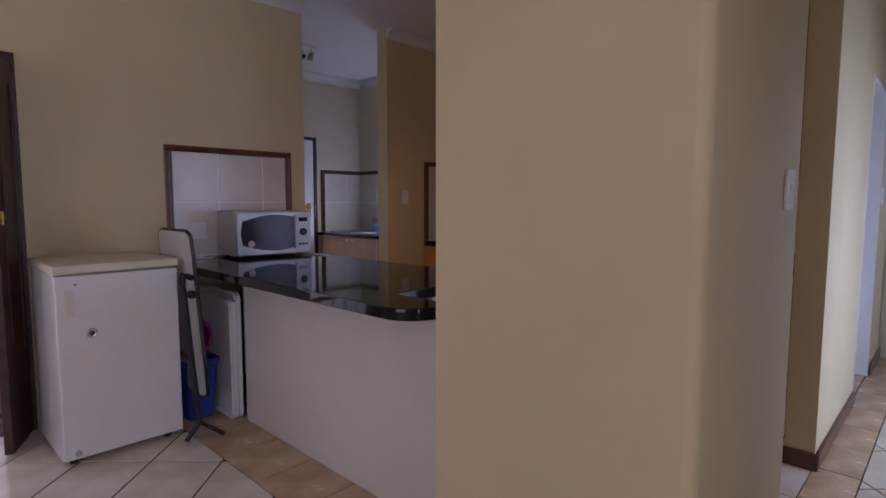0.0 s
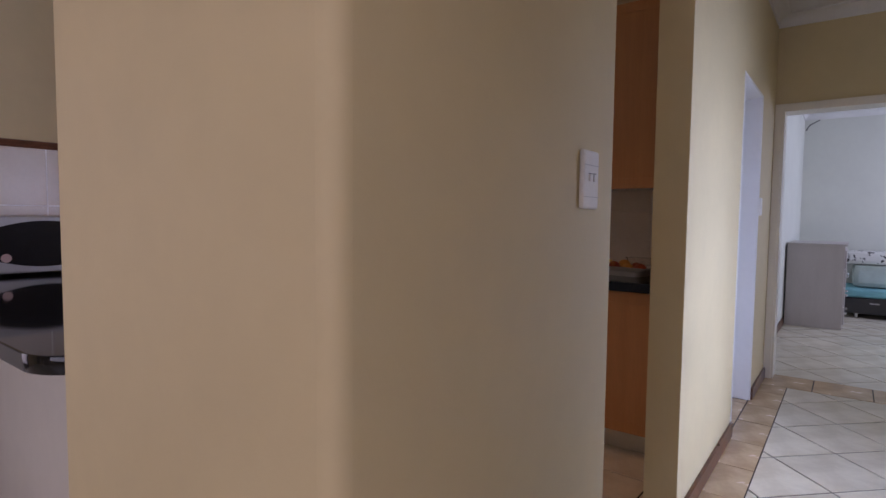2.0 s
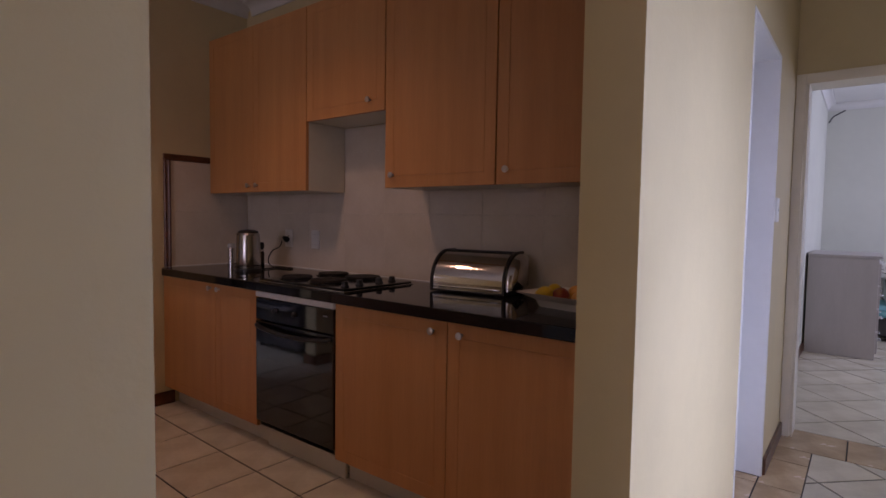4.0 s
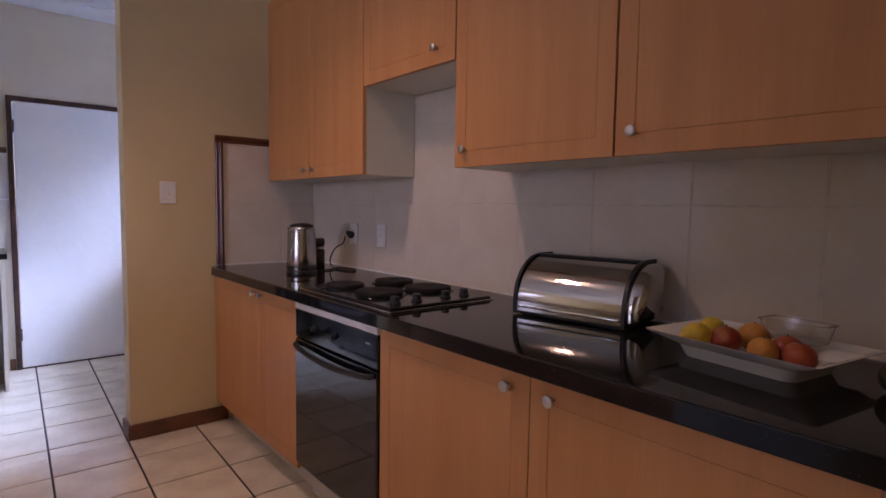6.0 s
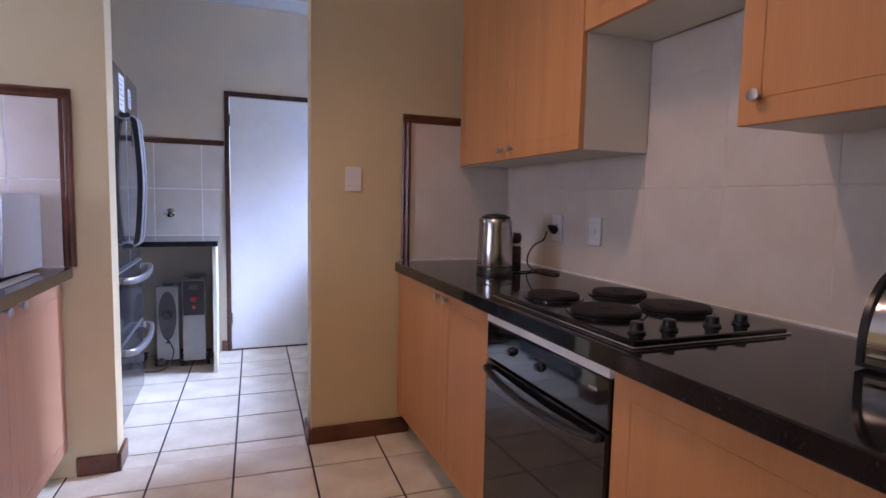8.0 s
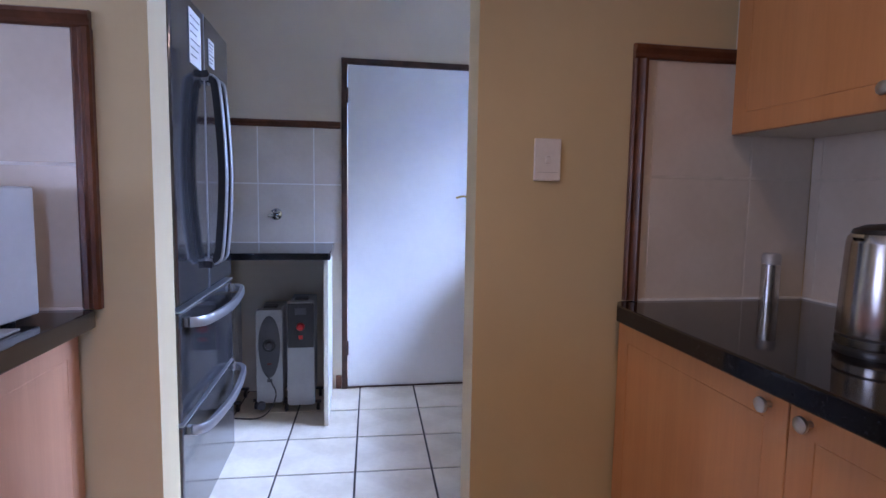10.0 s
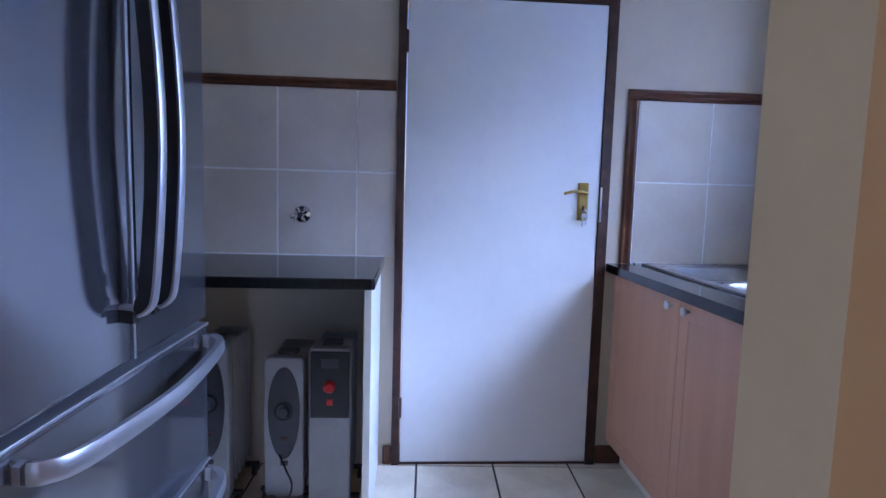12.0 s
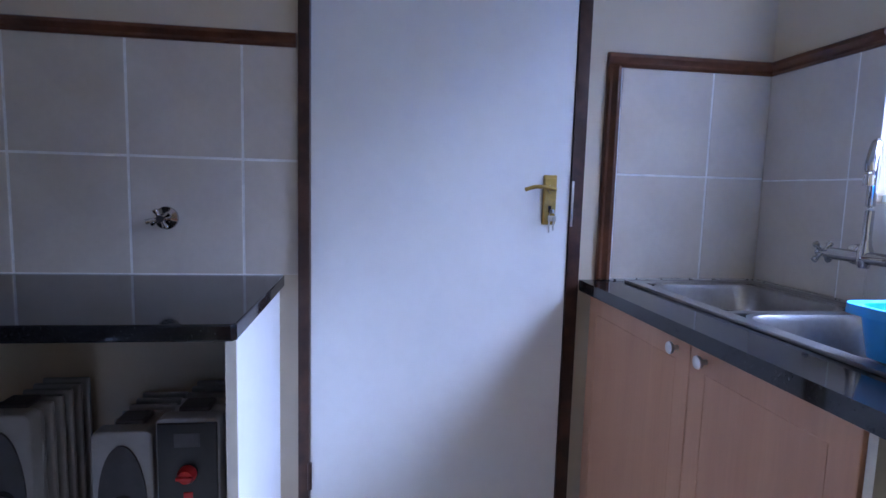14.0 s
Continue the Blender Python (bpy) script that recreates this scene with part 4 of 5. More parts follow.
h1 = heater(2.868, 6.215, 0.140, 0.648, "oval", "pale grey oil heater with a dark oval panel under the worktop")
h2 = heater(3.130, 6.240, 0.145, 0.588, "oval", "smaller pale grey oil heater with a dark oval panel")
h3 = heater(3.305, 6.188, 0.150, 0.640, "square", "pale grey oil heater with a black panel and red dial")
h4 = heater(2.672, 6.215, 0.135, 0.580, "oval", "pale grey oil heater half hidden behind the fridge")
cord = thing("power_cord", "black heater cord and plug on the tiles", "cord", (3.115, 6.150, 0.0))
part("cable", tube(curve_points([(0.0, 0.082, 0.22), (0.035, 0.03, 0.19), (0.055, 0.035, 0.12), (0.02, 0.02, 0.04), (-0.04, 0.0, 0.008), (-0.16, 0.02, 0.006), (-0.27, 0.05, 0.006)]), 0.004, 8), BLACK, cord)
part("plug", lathe([(0, 0), (0.022, 0.002), (0.025, 0.018), (0.014, 0.036), (0.006, 0.046), (0, 0.046)], pose(-0.02, 0.03, 0.06, -90, 0, 20)), DGREY, cord)

# ---- blue washing-up basin on the sink ----
basin = thing("washing_up_basin", "bright blue plastic basin standing on the sink drainer", "basin", (4.785, 5.518, CTOP + 0.009))
bm = bmesh.new()


def rrect(hx, hy, rad, z, n=6):
    out = []
    for cx, cy, s in ((hx - rad, hy - rad, 0), (-hx + rad, hy - rad, 90), (-hx + rad, -hy + rad, 180), (hx - rad, -hy + rad, 270)):
        for k in range(n):
            a = radians(s + 90 * k / (n - 1))
            out.append((cx + rad * math.cos(a), cy + rad * math.sin(a), z))
    return out


def loft(levels, bm, close_last=True, close_first=False):
    rings = [[bm.verts.new(p) for p in lv] for lv in levels]
    n = len(rings[0])
    for a, b in zip(rings, rings[1:]):
        for k in range(n):
            bm.faces.new((a[k], a[(k + 1) % n], b[(k + 1) % n], b[k]))
    if close_first:
        bm.faces.new(rings[0][::-1])
    if close_last:
        bm.faces.new(rings[-1])
    return bm


loft([rrect(0.152, 0.198, 0.03, 0.0), rrect(0.164, 0.212, 0.035, 0.088), rrect(0.178, 0.222, 0.04, 0.090), rrect(0.180, 0.224, 0.04, 0.078), rrect(0.183, 0.227, 0.04, 0.078),
      rrect(0.182, 0.226, 0.04, 0.096), rrect(0.160, 0.208, 0.033, 0.094), rrect(0.148, 0.194, 0.028, 0.004)], bm, True, True)
part("tub", bm, BLUE, basin)
part("badge", boxes(((-0.156, 0.01, 0.055), (-0.150, 0.05, 0.072)), bev=0.002), mat("pale_blue_mark", (0.25, 0.52, 0.85), 0.4), basin, "pale printed mark")

# ---- things on the kitchen worktop ----
kettle = thing("kettle", "cordless brushed steel kettle with a black lid", "kettle", (4.632, 4.09, CTOP))
kb = part("power_base", lathe([(0, 0), (0.078, 0), (0.079, 0.010), (0.076, 0.016), (0, 0.016)], None, 40), BLACK, kettle, "round black power base")
part("body", lathe([(0, 0.017), (0.076, 0.017), (0.077, 0.022), (0.075, 0.10), (0.0705, 0.222), (0.068, 0.234), (0.062, 0.241), (0, 0.241)], None, 44), KETTLESTEEL, kettle)
part("band", lathe([(0.0768, 0.034), (0.0778, 0.035), (0.0778, 0.039), (0.0766, 0.040)], None, 44), BLACK, kettle)
part("lid", lathe([(0.063, 0.241), (0.060, 0.249), (0.040, 0.258), (0, 0.262)], None, 40), BLACK, kettle, "domed black lid")
part("handle", tube(curve_points([(0.030, 0.050, 0.243), (0.050, 0.092, 0.232), (0.056, 0.104, 0.15), (0.050, 0.092, 0.08), (0.034, 0.062, 0.06)]), 0.011), BLACK, kettle, "black loop handle")
part("spout_lip", prism([(-0.066, 0.222), (-0.075, 0.234), (-0.073, 0.240), (-0.060, 0.240)], "y", -0.012, 0.012), STEEL, kettle)
mill = thing("pepper_mill", "dark grinder jar with a black cap beside the kettle", "pepper mill", (4.808, 4.245, CTOP))
part("jar", lathe([(0, 0), (0.035, 0), (0.036, 0.004), (0.036, 0.098), (0.030, 0.108), (0, 0.108)]), mat("peppercorn_jar", (0.05, 0.035, 0.028), 0.15, scale=60, second=(0.02, 0.015, 0.012)), mill)
part("collar", lathe([(0.0305, 0.107), (0.033, 0.109), (0.033, 0.122), (0.0305, 0.124)]), STEEL, mill)
part("cap", lathe([(0, 0.108), (0.030, 0.125), (0.035, 0.135), (0.035, 0.160), (0.029, 0.170), (0, 0.173)]), BLACK, mill)
tin = thing("spice_tin", "small slim steel shaker behind the kettle", "shaker", (4.832, 4.622, CTOP))
part("body", lathe([(0, 0), (0.026, 0), (0.026, 0.115), (0, 0.115)]), STEEL, tin)
part("cap", lathe([(0.0262, 0.115), (0.0265, 0.14), (0.022, 0.147), (0, 0.148)]), GREYPL, tin)


def socket(y, z, label, plug):
    s = thing("wall_socket", label, "socket", (4.993, y, z), group="wall sockets")
    part("plate", boxes(((-0.009, -0.041, -0.060), (0, 0.041, 0.060)), bev=0.004), WHITEPL, s)
    if plug:
        part("rocker", boxes(((-0.012, 0.012, 0.028), (-0.0085, 0.03, 0.046)), bev=0.002), WHITEPL, s)
        for dy, dz in ((0, 0.016), (-0.011, -0.006), (0.011, -0.006)):
            part("pin_hole", boxes(((-0.0095, dy - 0.003, dz - 0.003), (-0.0088, dy + 0.003, dz + 0.003))), DGREY, s)
    else:
        part("switch", boxes(((-0.012, -0.009, -0.012), (-0.0085, 0.009, 0.012)), bev=0.002), WHITEPL, s)
        part("insert_line", boxes(((-0.0094, -0.028, -0.034), (-0.0088, 0.028, -0.033)), ((-0.0094, -0.028, 0.033), (-0.0088, 0.028, 0.034))), GREYPL, s)


socket(4.160, 1.117, "white wall socket with a black plug in it", True)
socket(3.876, 1.117, "white cooker isolator switch on the tiles", False)
PLUG = pose(4.98 - 4.632, 4.165 - 4.09, 1.105 - CTOP)
pg = part("plug", lathe([(0, -0.004), (0.019, -0.003), (0.021, 0.012), (0.014, 0.028), (0.008, 0.042), (0, 0.042)], pose(0, 0, 0, 0, -60, 0)), BLACK, kettle, "black mains plug")
pts = [(-0.045, 0.0, -0.004), (-0.055, 0.012, -0.045), (-0.06, 0.085, -0.075), (-0.08, 0.105, -0.125), (-0.11, 0.05, -0.165), (-0.13, -0.06, -0.180), (-0.11, -0.17, -0.180), (-0.06, -0.13, -0.180),
       (-0.10, -0.02, -0.179), (-0.17, -0.06, -0.180), (-0.275, -0.075, -0.180)]
cd = part("cable", tube(curve_points(pts), 0.0038, 8), BLACK, kettle, "black cord looped on the worktop")
pg.matrix_basis = cd.matrix_basis = PLUG

sw = thing("light_switch", "white rocker light switch on the yellow wall", "switch", (4.135, 4.68, 1.33))
part("plate", boxes(((-0.040, -0.009, -0.060), (0.040, 0, 0.060)), bev=0.004), WHITEPL, sw)
part("rocker", boxes(((-0.008, -0.013, -0.010), (0.008, -0.0085, 0.010)), bev=0.002), WHITEPL, sw)
part("insert_line", boxes(((-0.030, -0.0094, -0.036), (0.030, -0.0088, -0.035))), GREYPL, sw)
sw = thing("light_switch", "white double light switch on the hall corner wall", "switch", (2.697, 1.345, 1.330))
part("plate", boxes(((-0.042, -0.012, -0.062), (0.042, 0, 0.062)), bev=0.006), WHITEPL, sw)
part("insert_line", boxes(((-0.040, -0.0126, 0.030), (0.040, -0.0118, 0.031)), ((-0.040, -0.0126, -0.037), (0.040, -0.0118, -0.036))), GREYPL, sw)
for dx in (-0.010, 0.014):
    part("rocker", boxes(((dx - 0.008, -0.0165, -0.004), (dx + 0.008, -0.0115, 0.012)), bev=0.002), WHITEPL, sw)
    part("rocker_gap", boxes(((dx - 0.009, -0.0124, 0.0125), (dx + 0.009, -0.0118, 0.0140))), DGREY, sw)

sw = thing("light_switch", "white light switch on the wall beside the side door", "switch", (5.85, 1.395, 1.335))
part("plate", boxes(((-0.04, -0.012, -0.06), (0.04, 0, 0.06)), bev=0.005), WHITEPL, sw)
part("rocker", boxes(((-0.008, -0.016, -0.008), (0.008, -0.0115, 0.010)), bev=0.002), WHITEPL, sw)

# bread bin: a steel roll top with black rims
bb = thing("bread_bin", "polished steel roll-top bread bin with black rims", "bread bin", (4.738, 2.478, CTOP), 8)
BL, BD, BH = 0.185, 0.222, 0.192


def bin_profile(k=1.0, n=14):
    out = [(0.0, 0.012)]
    for i in range(n + 1):
        a = radians(90 * i / n)
        out.append((0.16 - 0.16 * math.cos(a) * k, 0.045 + (BH - 0.045) * math.sin(a) * k))
    out += [(BD, BH * k), (BD, 0.012)]
    return out


part("roll_top", prism(bin_profile(), "y", -BL, BL), BINSTEEL, bb)
for s in (-1, 1):
    prof = [(u, z) for u, z in bin_profile(1.0)]
    rim = [(0.012 + (u - 0.012) * 1.0 - (0.006 if u < 0.17 else -0.004), z + (0.006 if z > 0.03 else -0.006)) for u, z in prof]
    bm = prism(rim, "y", s * (BL - 0.004), s * (BL + 0.007))
    part("end_rim", bm, BLACK, bb, "black end rim")
    inner = [(0.010 + u * 0.93, 0.012 + z * 0.92) for u, z in prof]
    dome = 0.055 if s < 0 else 0.004
    cu, cz = sum(p[0] for p in inner) / len(inner), sum(p[1] for p in inner) / len(inner)
    bm = loft([[(cu + (u - cu) * k, s * (BL + o), cz + (z - cz) * k) for u, z in inner]
               for k, o in ((1.0, 0.0065), (0.99, 0.0065 + 0.2 * dome), (0.93, 0.0065 + 0.5 * dome), (0.80, 0.0065 + 0.75 * dome), (0.55, 0.0065 + 0.93 * dome), (0.25, 0.0065 + dome))], bmesh.new(), True, True)
    part("end_panel", bm, BINSTEEL, bb, "steel end panel")
part("lid_edge", boxes(((0.128, -BL + 0.004, BH - 0.001), (0.166, BL - 0.004, BH + 0.005)), bev=0.002), BLACK, bb, "black rim along the roll top")
part("lid_trim", boxes(((0.166, -BL + 0.004, BH - 0.001), (0.172, BL - 0.004, BH + 0.004)), bev=0.001), BINSTEEL, bb)
part("base_tray", boxes(((-0.004, -BL - 0.006, 0.004), (BD, BL + 0.006, 0.014)), bev=0.003), BLACK, bb)
part("front_lip", boxes(((-0.009, -BL + 0.01, 0.026), (0.002, BL - 0.01, 0.033)), bev=0.002), BINSTEEL, bb)
for x in (0.02, 0.20):
    for y in (-0.15, 0.15):
        part("foot", boxes(((x - 0.012, y - 0.012, 0), (x + 0.012, y + 0.012, 0.005))), BLACK, bb)

dish = thing("fruit_dish", "white rectangular china dish with a flared rim", "dish", (4.724, 1.928, CTOP), -10)
bm = bmesh.new()
loft([rrect(0.090, 0.130, 0.03, 0.0), rrect(0.100, 0.143, 0.03, 0.028), rrect(0.142, 0.198, 0.016, 0.054), rrect(0.144, 0.200, 0.016, 0.057), rrect(0.136, 0.191, 0.015, 0.056),
      rrect(0.096, 0.138, 0.028, 0.030), rrect(0.085, 0.124, 0.025, 0.007)], bm, True, True)
part("china", bm, CHINA, dish)


def fruit(name, label, x, y, z, r, material, squash=1.0, tips=0.0, turn=0):
    f = thing(name, label, name, (4.724 + x, 1.928 + y, CTOP + z), turn)
    prof = []
    for k in range(13):
        a = math.pi * k / 12
        rr = r * math.sin(a)
        prof.append((max(rr, 0.0), -r * math.cos(a) * squash * (1 + tips * abs(math.cos(a)) ** 6)))
    if not tips:
        prof = [(0, -r * squash * 0.86)] + prof[1:-1] + [(0, r * squash * 0.82)]
    m = pose(0, 0, r * (1 if tips else squash), 90 if tips else 10, 0, 30)
    part("skin", lathe(prof, m, 20), material, f)
    part("stem", tube([(0, 0, r * 1.55), (0.002, 0.001, r * 1.95)], 0.0016, 6) if not tips else lathe([(0, -0.002), (0.003, 0), (0, 0.003)], m @ pose(0, 0, r * squash * (1 + tips) - 0.001), 8), DARKWOOD, f)


fruit("lemon", "ripe yellow lemon lying in the dish", -0.052, 0.112, 0.022, 0.030, LEMON, 1.15, 0.22, 20)
fruit("lemon", "ripe yellow lemon lying in the dish", 0.045, 0.118, 0.022, 0.031, LEMON, 1.15, 0.22, 70)
fruit("apple", "brownish red apple lying in the dish", -0.020, 0.058, 0.012, 0.036, APPLE, 0.92)
fruit("peach", "yellow orange peach lying in the dish", 0.048, 0.020, 0.014, 0.037, ORANGE, 0.95)
fruit("peach", "yellow orange peach lying in the dish", -0.040, -0.030, 0.010, 0.032, ORANGE, 0.95)
fruit("apple", "small red apple lying in the dish", 0.018, -0.060, 0.010, 0.034, REDAPPLE, 0.92)
fruit("apple", "small red apple lying in the dish", -0.036, -0.100, 0.010, 0.034, REDAPPLE, 0.92)
fruit("avocado", "dark ripe avocado lying beside the dish", -0.015, -0.262, 0.0, 0.033, mat("avocado_skin", (0.045, 0.040, 0.018), 0.5, vary=0.2, scale=40, bump=0.3, bump_scale=120, fine=0.1), 1.3, 0.12, 60)
napkin = thing("paper_napkin", "crumpled white paper napkin lying in the dish", "napkin", (4.752, 1.768, CTOP + 0.036), -10)
bm = bmesh.new()
bmesh.ops.create_grid(bm, x_segments=10, y_segments=8, size=1.0, matrix=Matrix.Diagonal((0.070, 0.034, 1, 1)))
for v in bm.verts:
    v.co.z = 0.012 + 0.010 * math.sin(34 * v.co.x + 2) * math.cos(45 * v.co.y) + 0.14 * max(0.0, -v.co.y - 0.005)
bmesh.ops.solidify(bm, geom=bm.faces[:], thickness=0.0015)
part("sheet", bm, PAPER, napkin)
cup = thing("plastic_tub", "clear plastic tub standing among the fruit", "tub", (4.812, 1.872, CTOP + 0.052), -10)
bm = bmesh.new()
loft([rrect(0.034, 0.060, 0.015, 0.0), rrect(0.042, 0.070, 0.018, 0.042), rrect(0.046, 0.074, 0.018, 0.043), rrect(0.046, 0.074, 0.018, 0.046), rrect(0.040, 0.068, 0.018, 0.046), rrect(0.032, 0.058, 0.014, 0.002)], bm, True, True)
part("wall", bm, CUPGLASS, cup)

# ---- microwave and what stands at the breakfast bar ----
mw = thing("microwave", "silver microwave oven with a dark rounded window", "microwave", (2.585, 4.250, CTOP), -5)
part("casing", boxes(((-0.258, 0.02, 0.014), (0.258, 0.335, 0.308)), bev=0.006), mat("silver_casing", (0.46, 0.45, 0.43), 0.36, 0.4, vary=0.03, scale=5, fine=0.02), mw)
face = part("front", boxes(((-0.258, -0.008, 0.016), (0.258, 0.0195, 0.306)), bev=0.010), GREYPL, mw, "silver front panel")
pts = []
for k in range(13):
    u = k / 12
    pts.append((-0.222 + 0.352 * u, 0.232 + 0.052 * math.sin(math.pi * (0.06 + 0.70 * u))))
for k in range(13):
    u = 1 - k / 12
    pts.append((-0.222 + 0.352 * u, 0.096 - 0.050 * math.sin(math.pi * (0.06 + 0.70 * u))))
pts.append((-0.234, 0.164))
part("window", prism(pts, "y", -0.011, -0.004), MWGLASS, face, "dark rounded window")
part("handle_strip", boxes(((0.134, -0.020, 0.05), (0.150, -0.008, 0.275)), bev=0.005), GREYPL, face)
part("control_panel", boxes(((0.152, -0.0095, 0.035), (0.242, -0.0075, 0.28)), bev=0.001), GREYPL, face)
part("dial", lathe([(0, 0), (0.026, 0), (0.026, 0.008), (0.021, 0.020), (0, 0.021)], pose(0.197, -0.009, 0.165, 90)), BLACK, face, "black dial")
part("display", boxes(((0.165, -0.0105, 0.235), (0.230, -0.009, 0.262))), BLACKGLASS, face)
for k in range(3):
    part("button", boxes(((0.163 + 0.025 * k, -0.0115, 0.075), (0.183 + 0.025 * k, -0.009, 0.088)), bev=0.001), DGREY, face)
part("sticker", lathe([(0, 0), (0.022, 0), (0.022, 0.0008), (0, 0.0008)], pose(-0.165, -0.0112, 0.095, 90)), mat("pale_sticker", (0.55, 0.38, 0.34), 0.5), face, "small round sticker")
for x in (-0.21, 0.21):
    for y in (0.05, 0.30):
        part("foot", lathe([(0, 0), (0.014, 0), (0.014, 0.016), (0, 0.016)], pose(x, y, 0)), BLACK, mw)
# flat pale grey strip along the bar's edge, beside the microwave
tray = thing("pale_strip", "thin pale grey strip lying on the breakfast bar", "mat", (2.872, 4.25, CTOP))
part("sheet", boxes(((-0.025, -0.20, 0), (0.018, 0.20, 0.006)), bev=0.002), GREYPL, tray)
ws = thing("wall_socket", "white double socket on the tiles behind the microwave", "socket", (2.245, 4.673, 1.09), group="wall sockets")
part("plate", boxes(((-0.06, -0.009, -0.055), (0.06, 0, 0.055)), bev=0.004), WHITEPL, ws)
part("rocker", boxes(((-0.03, -0.012, 0.02), (-0.014, -0.0085, 0.036)), ((0.014, -0.012, 0.02), (0.03, -0.0085, 0.036)), bev=0.002), WHITEPL, ws)
c1 = part("cable", tube(curve_points([(0.05, -0.02, 0.006), (0.0, -0.10, 0.006), (-0.10, -0.08, 0.006), (-0.16, -0.03, 0.006), (-0.12, 0.03, 0.02), (-0.02, 0.055, 0.13)]), 0.004, 8), WHITEPL, mw, "white cord")
c2 = part("adaptor", boxes(((-0.10, -0.10, 0.0), (-0.05, -0.06, 0.028)), bev=0.005), WHITEPL, mw)
c1.matrix_basis = c2.matrix_basis = pose(-0.355, 0.28, 0)

# small white fridge in the lounge
wf = thing("small_fridge", "small worn white fridge with a yellowed top", "fridge", (1.576, 3.962, 0))
part("body", boxes(((-0.272, 0.055, 0.03), (0.272, 0.56, 0.945)), bev=0.006), FRIDGE_WHITE, wf)
d = part("door", boxes(((-0.274, 0.0, 0.045), (0.274, 0.052, 0.940)), bev=0.010), FRIDGE_WHITE, wf, "white door with marks and old sticker residue")
part("lid", boxes(((-0.280, -0.005, 0.948), (0.280, 0.568, 0.990)), bev=0.010), LID, wf, "yellowed plastic top")
lk = part("door_lock", lathe([(0.012, 0), (0.024, 0), (0.024, 0.006), (0.020, 0.010), (0.012, 0.008)], pose(-0.134, 0, 0.655, 90)), KNOB, d, "round metal lock")
part("lock_core", lathe([(0, 0), (0.012, 0), (0.012, 0.006), (0, 0.007)], pose(-0.134, 0, 0.655, 90)), DGREY, lk)
part("sticker_mark", boxes(((-0.235, -0.0008, 0.74), (-0.20, 0.0005, 0.87))), mat("sticker_residue", (0.66, 0.60, 0.50), 0.6), d, "torn sticker residue")
part("sticker_mark", boxes(((-0.195, -0.0008, 0.892), (-0.185, 0.0005, 0.900))), DGREY, d)
part("badge", lathe([(0, 0), (0.016, 0), (0.014, 0.002), (0, 0.002)], pose(-0.215, 0, 0.075, 90)), GREYPL, d)
for x in (-0.22, 0.22):
    for y in (0.09, 0.50):
        part("foot", lathe([(0, 0), (0.018, 0), (0.018, 0.032), (0, 0.032)], pose(x, y, 0)), BLACK, wf)

# folded table leaning beside it
ft = thing("folding_table", "folded white table with black edging and black legs", "table", (1.925, 4.115, 0))
lean = radians(4.0)
tb = bmesh.new()
loft([[(x, 0.23 * u, 0.21 + 0.46 * (1 + v)) for u, v in [(math.copysign(min(1, abs(c) * 1.35), c), math.copysign(min(1, abs(s) * 1.35), s)) for c, s in
      [(math.cos(2 * math.pi * k / 32), math.sin(2 * math.pi * k / 32)) for k in range(32)]]] for x in (-0.006, 0.010)], tb, True, True)
for v in tb.verts:
    v.co.x += -math.tan(lean) * (v.co.z - 0.66)
part("table_top", tb, BOARD, ft)
eb = []
for k in range(33):
    c, s = math.cos(2 * math.pi * k / 32), math.sin(2 * math.pi * k / 32)
    u, v = math.copysign(min(1, abs(c) * 1.35), c), math.copysign(min(1, abs(s) * 1.35), s)
    z = 0.21 + 0.46 * (1 + v)
    eb.append((0.004 - math.tan(lean) * (z - 0.66), 0.232 * u, z))
part("edging", tube(eb, 0.011, 8), BLACK, ft, "black edge strip")
for y in (-0.245, 0.20):
    lg = part("leg", tube(curve_points([(-0.03, y + 0.02, 0.885), (-0.075, y, 0.90), (-0.085, y, 0.86), (-0.055, y, 0.45), (-0.025, y, 0.10)]), 0.016), BLACK, ft, "black tubular leg")
    part("foot", tube([(-0.025, y, 0.10), (-0.10, y - 0.0, 0.012)], 0.012), BLACK, lg)
    part("foot", tube([(-0.025, y, 0.10), (0.085, y - 0.045, 0.012)], 0.012), BLACK, lg)
    part("joint", lathe([(0, -0.014), (0.022, -0.014), (0.022, 0.014), (0, 0.014)], pose(-0.042, y, 0.80, 90)), BLACK, lg)
part("cross_bar", tube([(-0.055, -0.245, 0.45), (-0.055, 0.20, 0.45)], 0.008), BLACK, ft)

# boards, bin and bowl in the gap under the bar
for k, (x, h, lab) in enumerate(((2.187, 0.76, "white plastic folding board standing on edge"), (2.155, 0.72, "pale plastic board standing on edge"))):
    b = thing("plastic_board", lab, "board", (x, 3.965, 0), 0)
    bm = bmesh.new()
    loft([[(xx, p[0] + 0.28, p[1] + h / 2) for p in [(q[0], q[1]) for q in rrect(0.27, h / 2, 0.05, 0)]] for xx in (-0.012, 0.012)], bm, True, True)
    part("sheet", bm, WHITEPL if k == 0 else FRIDGE_WHITE, b)
    part("rim", tube([(-0.014, p[0] + 0.28, p[1] + h / 2) for p in rrect(0.255, h / 2 - 0.015, 0.04, 0)] , 0.006, 6), WHITEPL, b)
bn = thing("bin", "dark blue plastic bin under the breakfast bar", "bin", (2.03, 4.27, 0))
bm = bmesh.new()
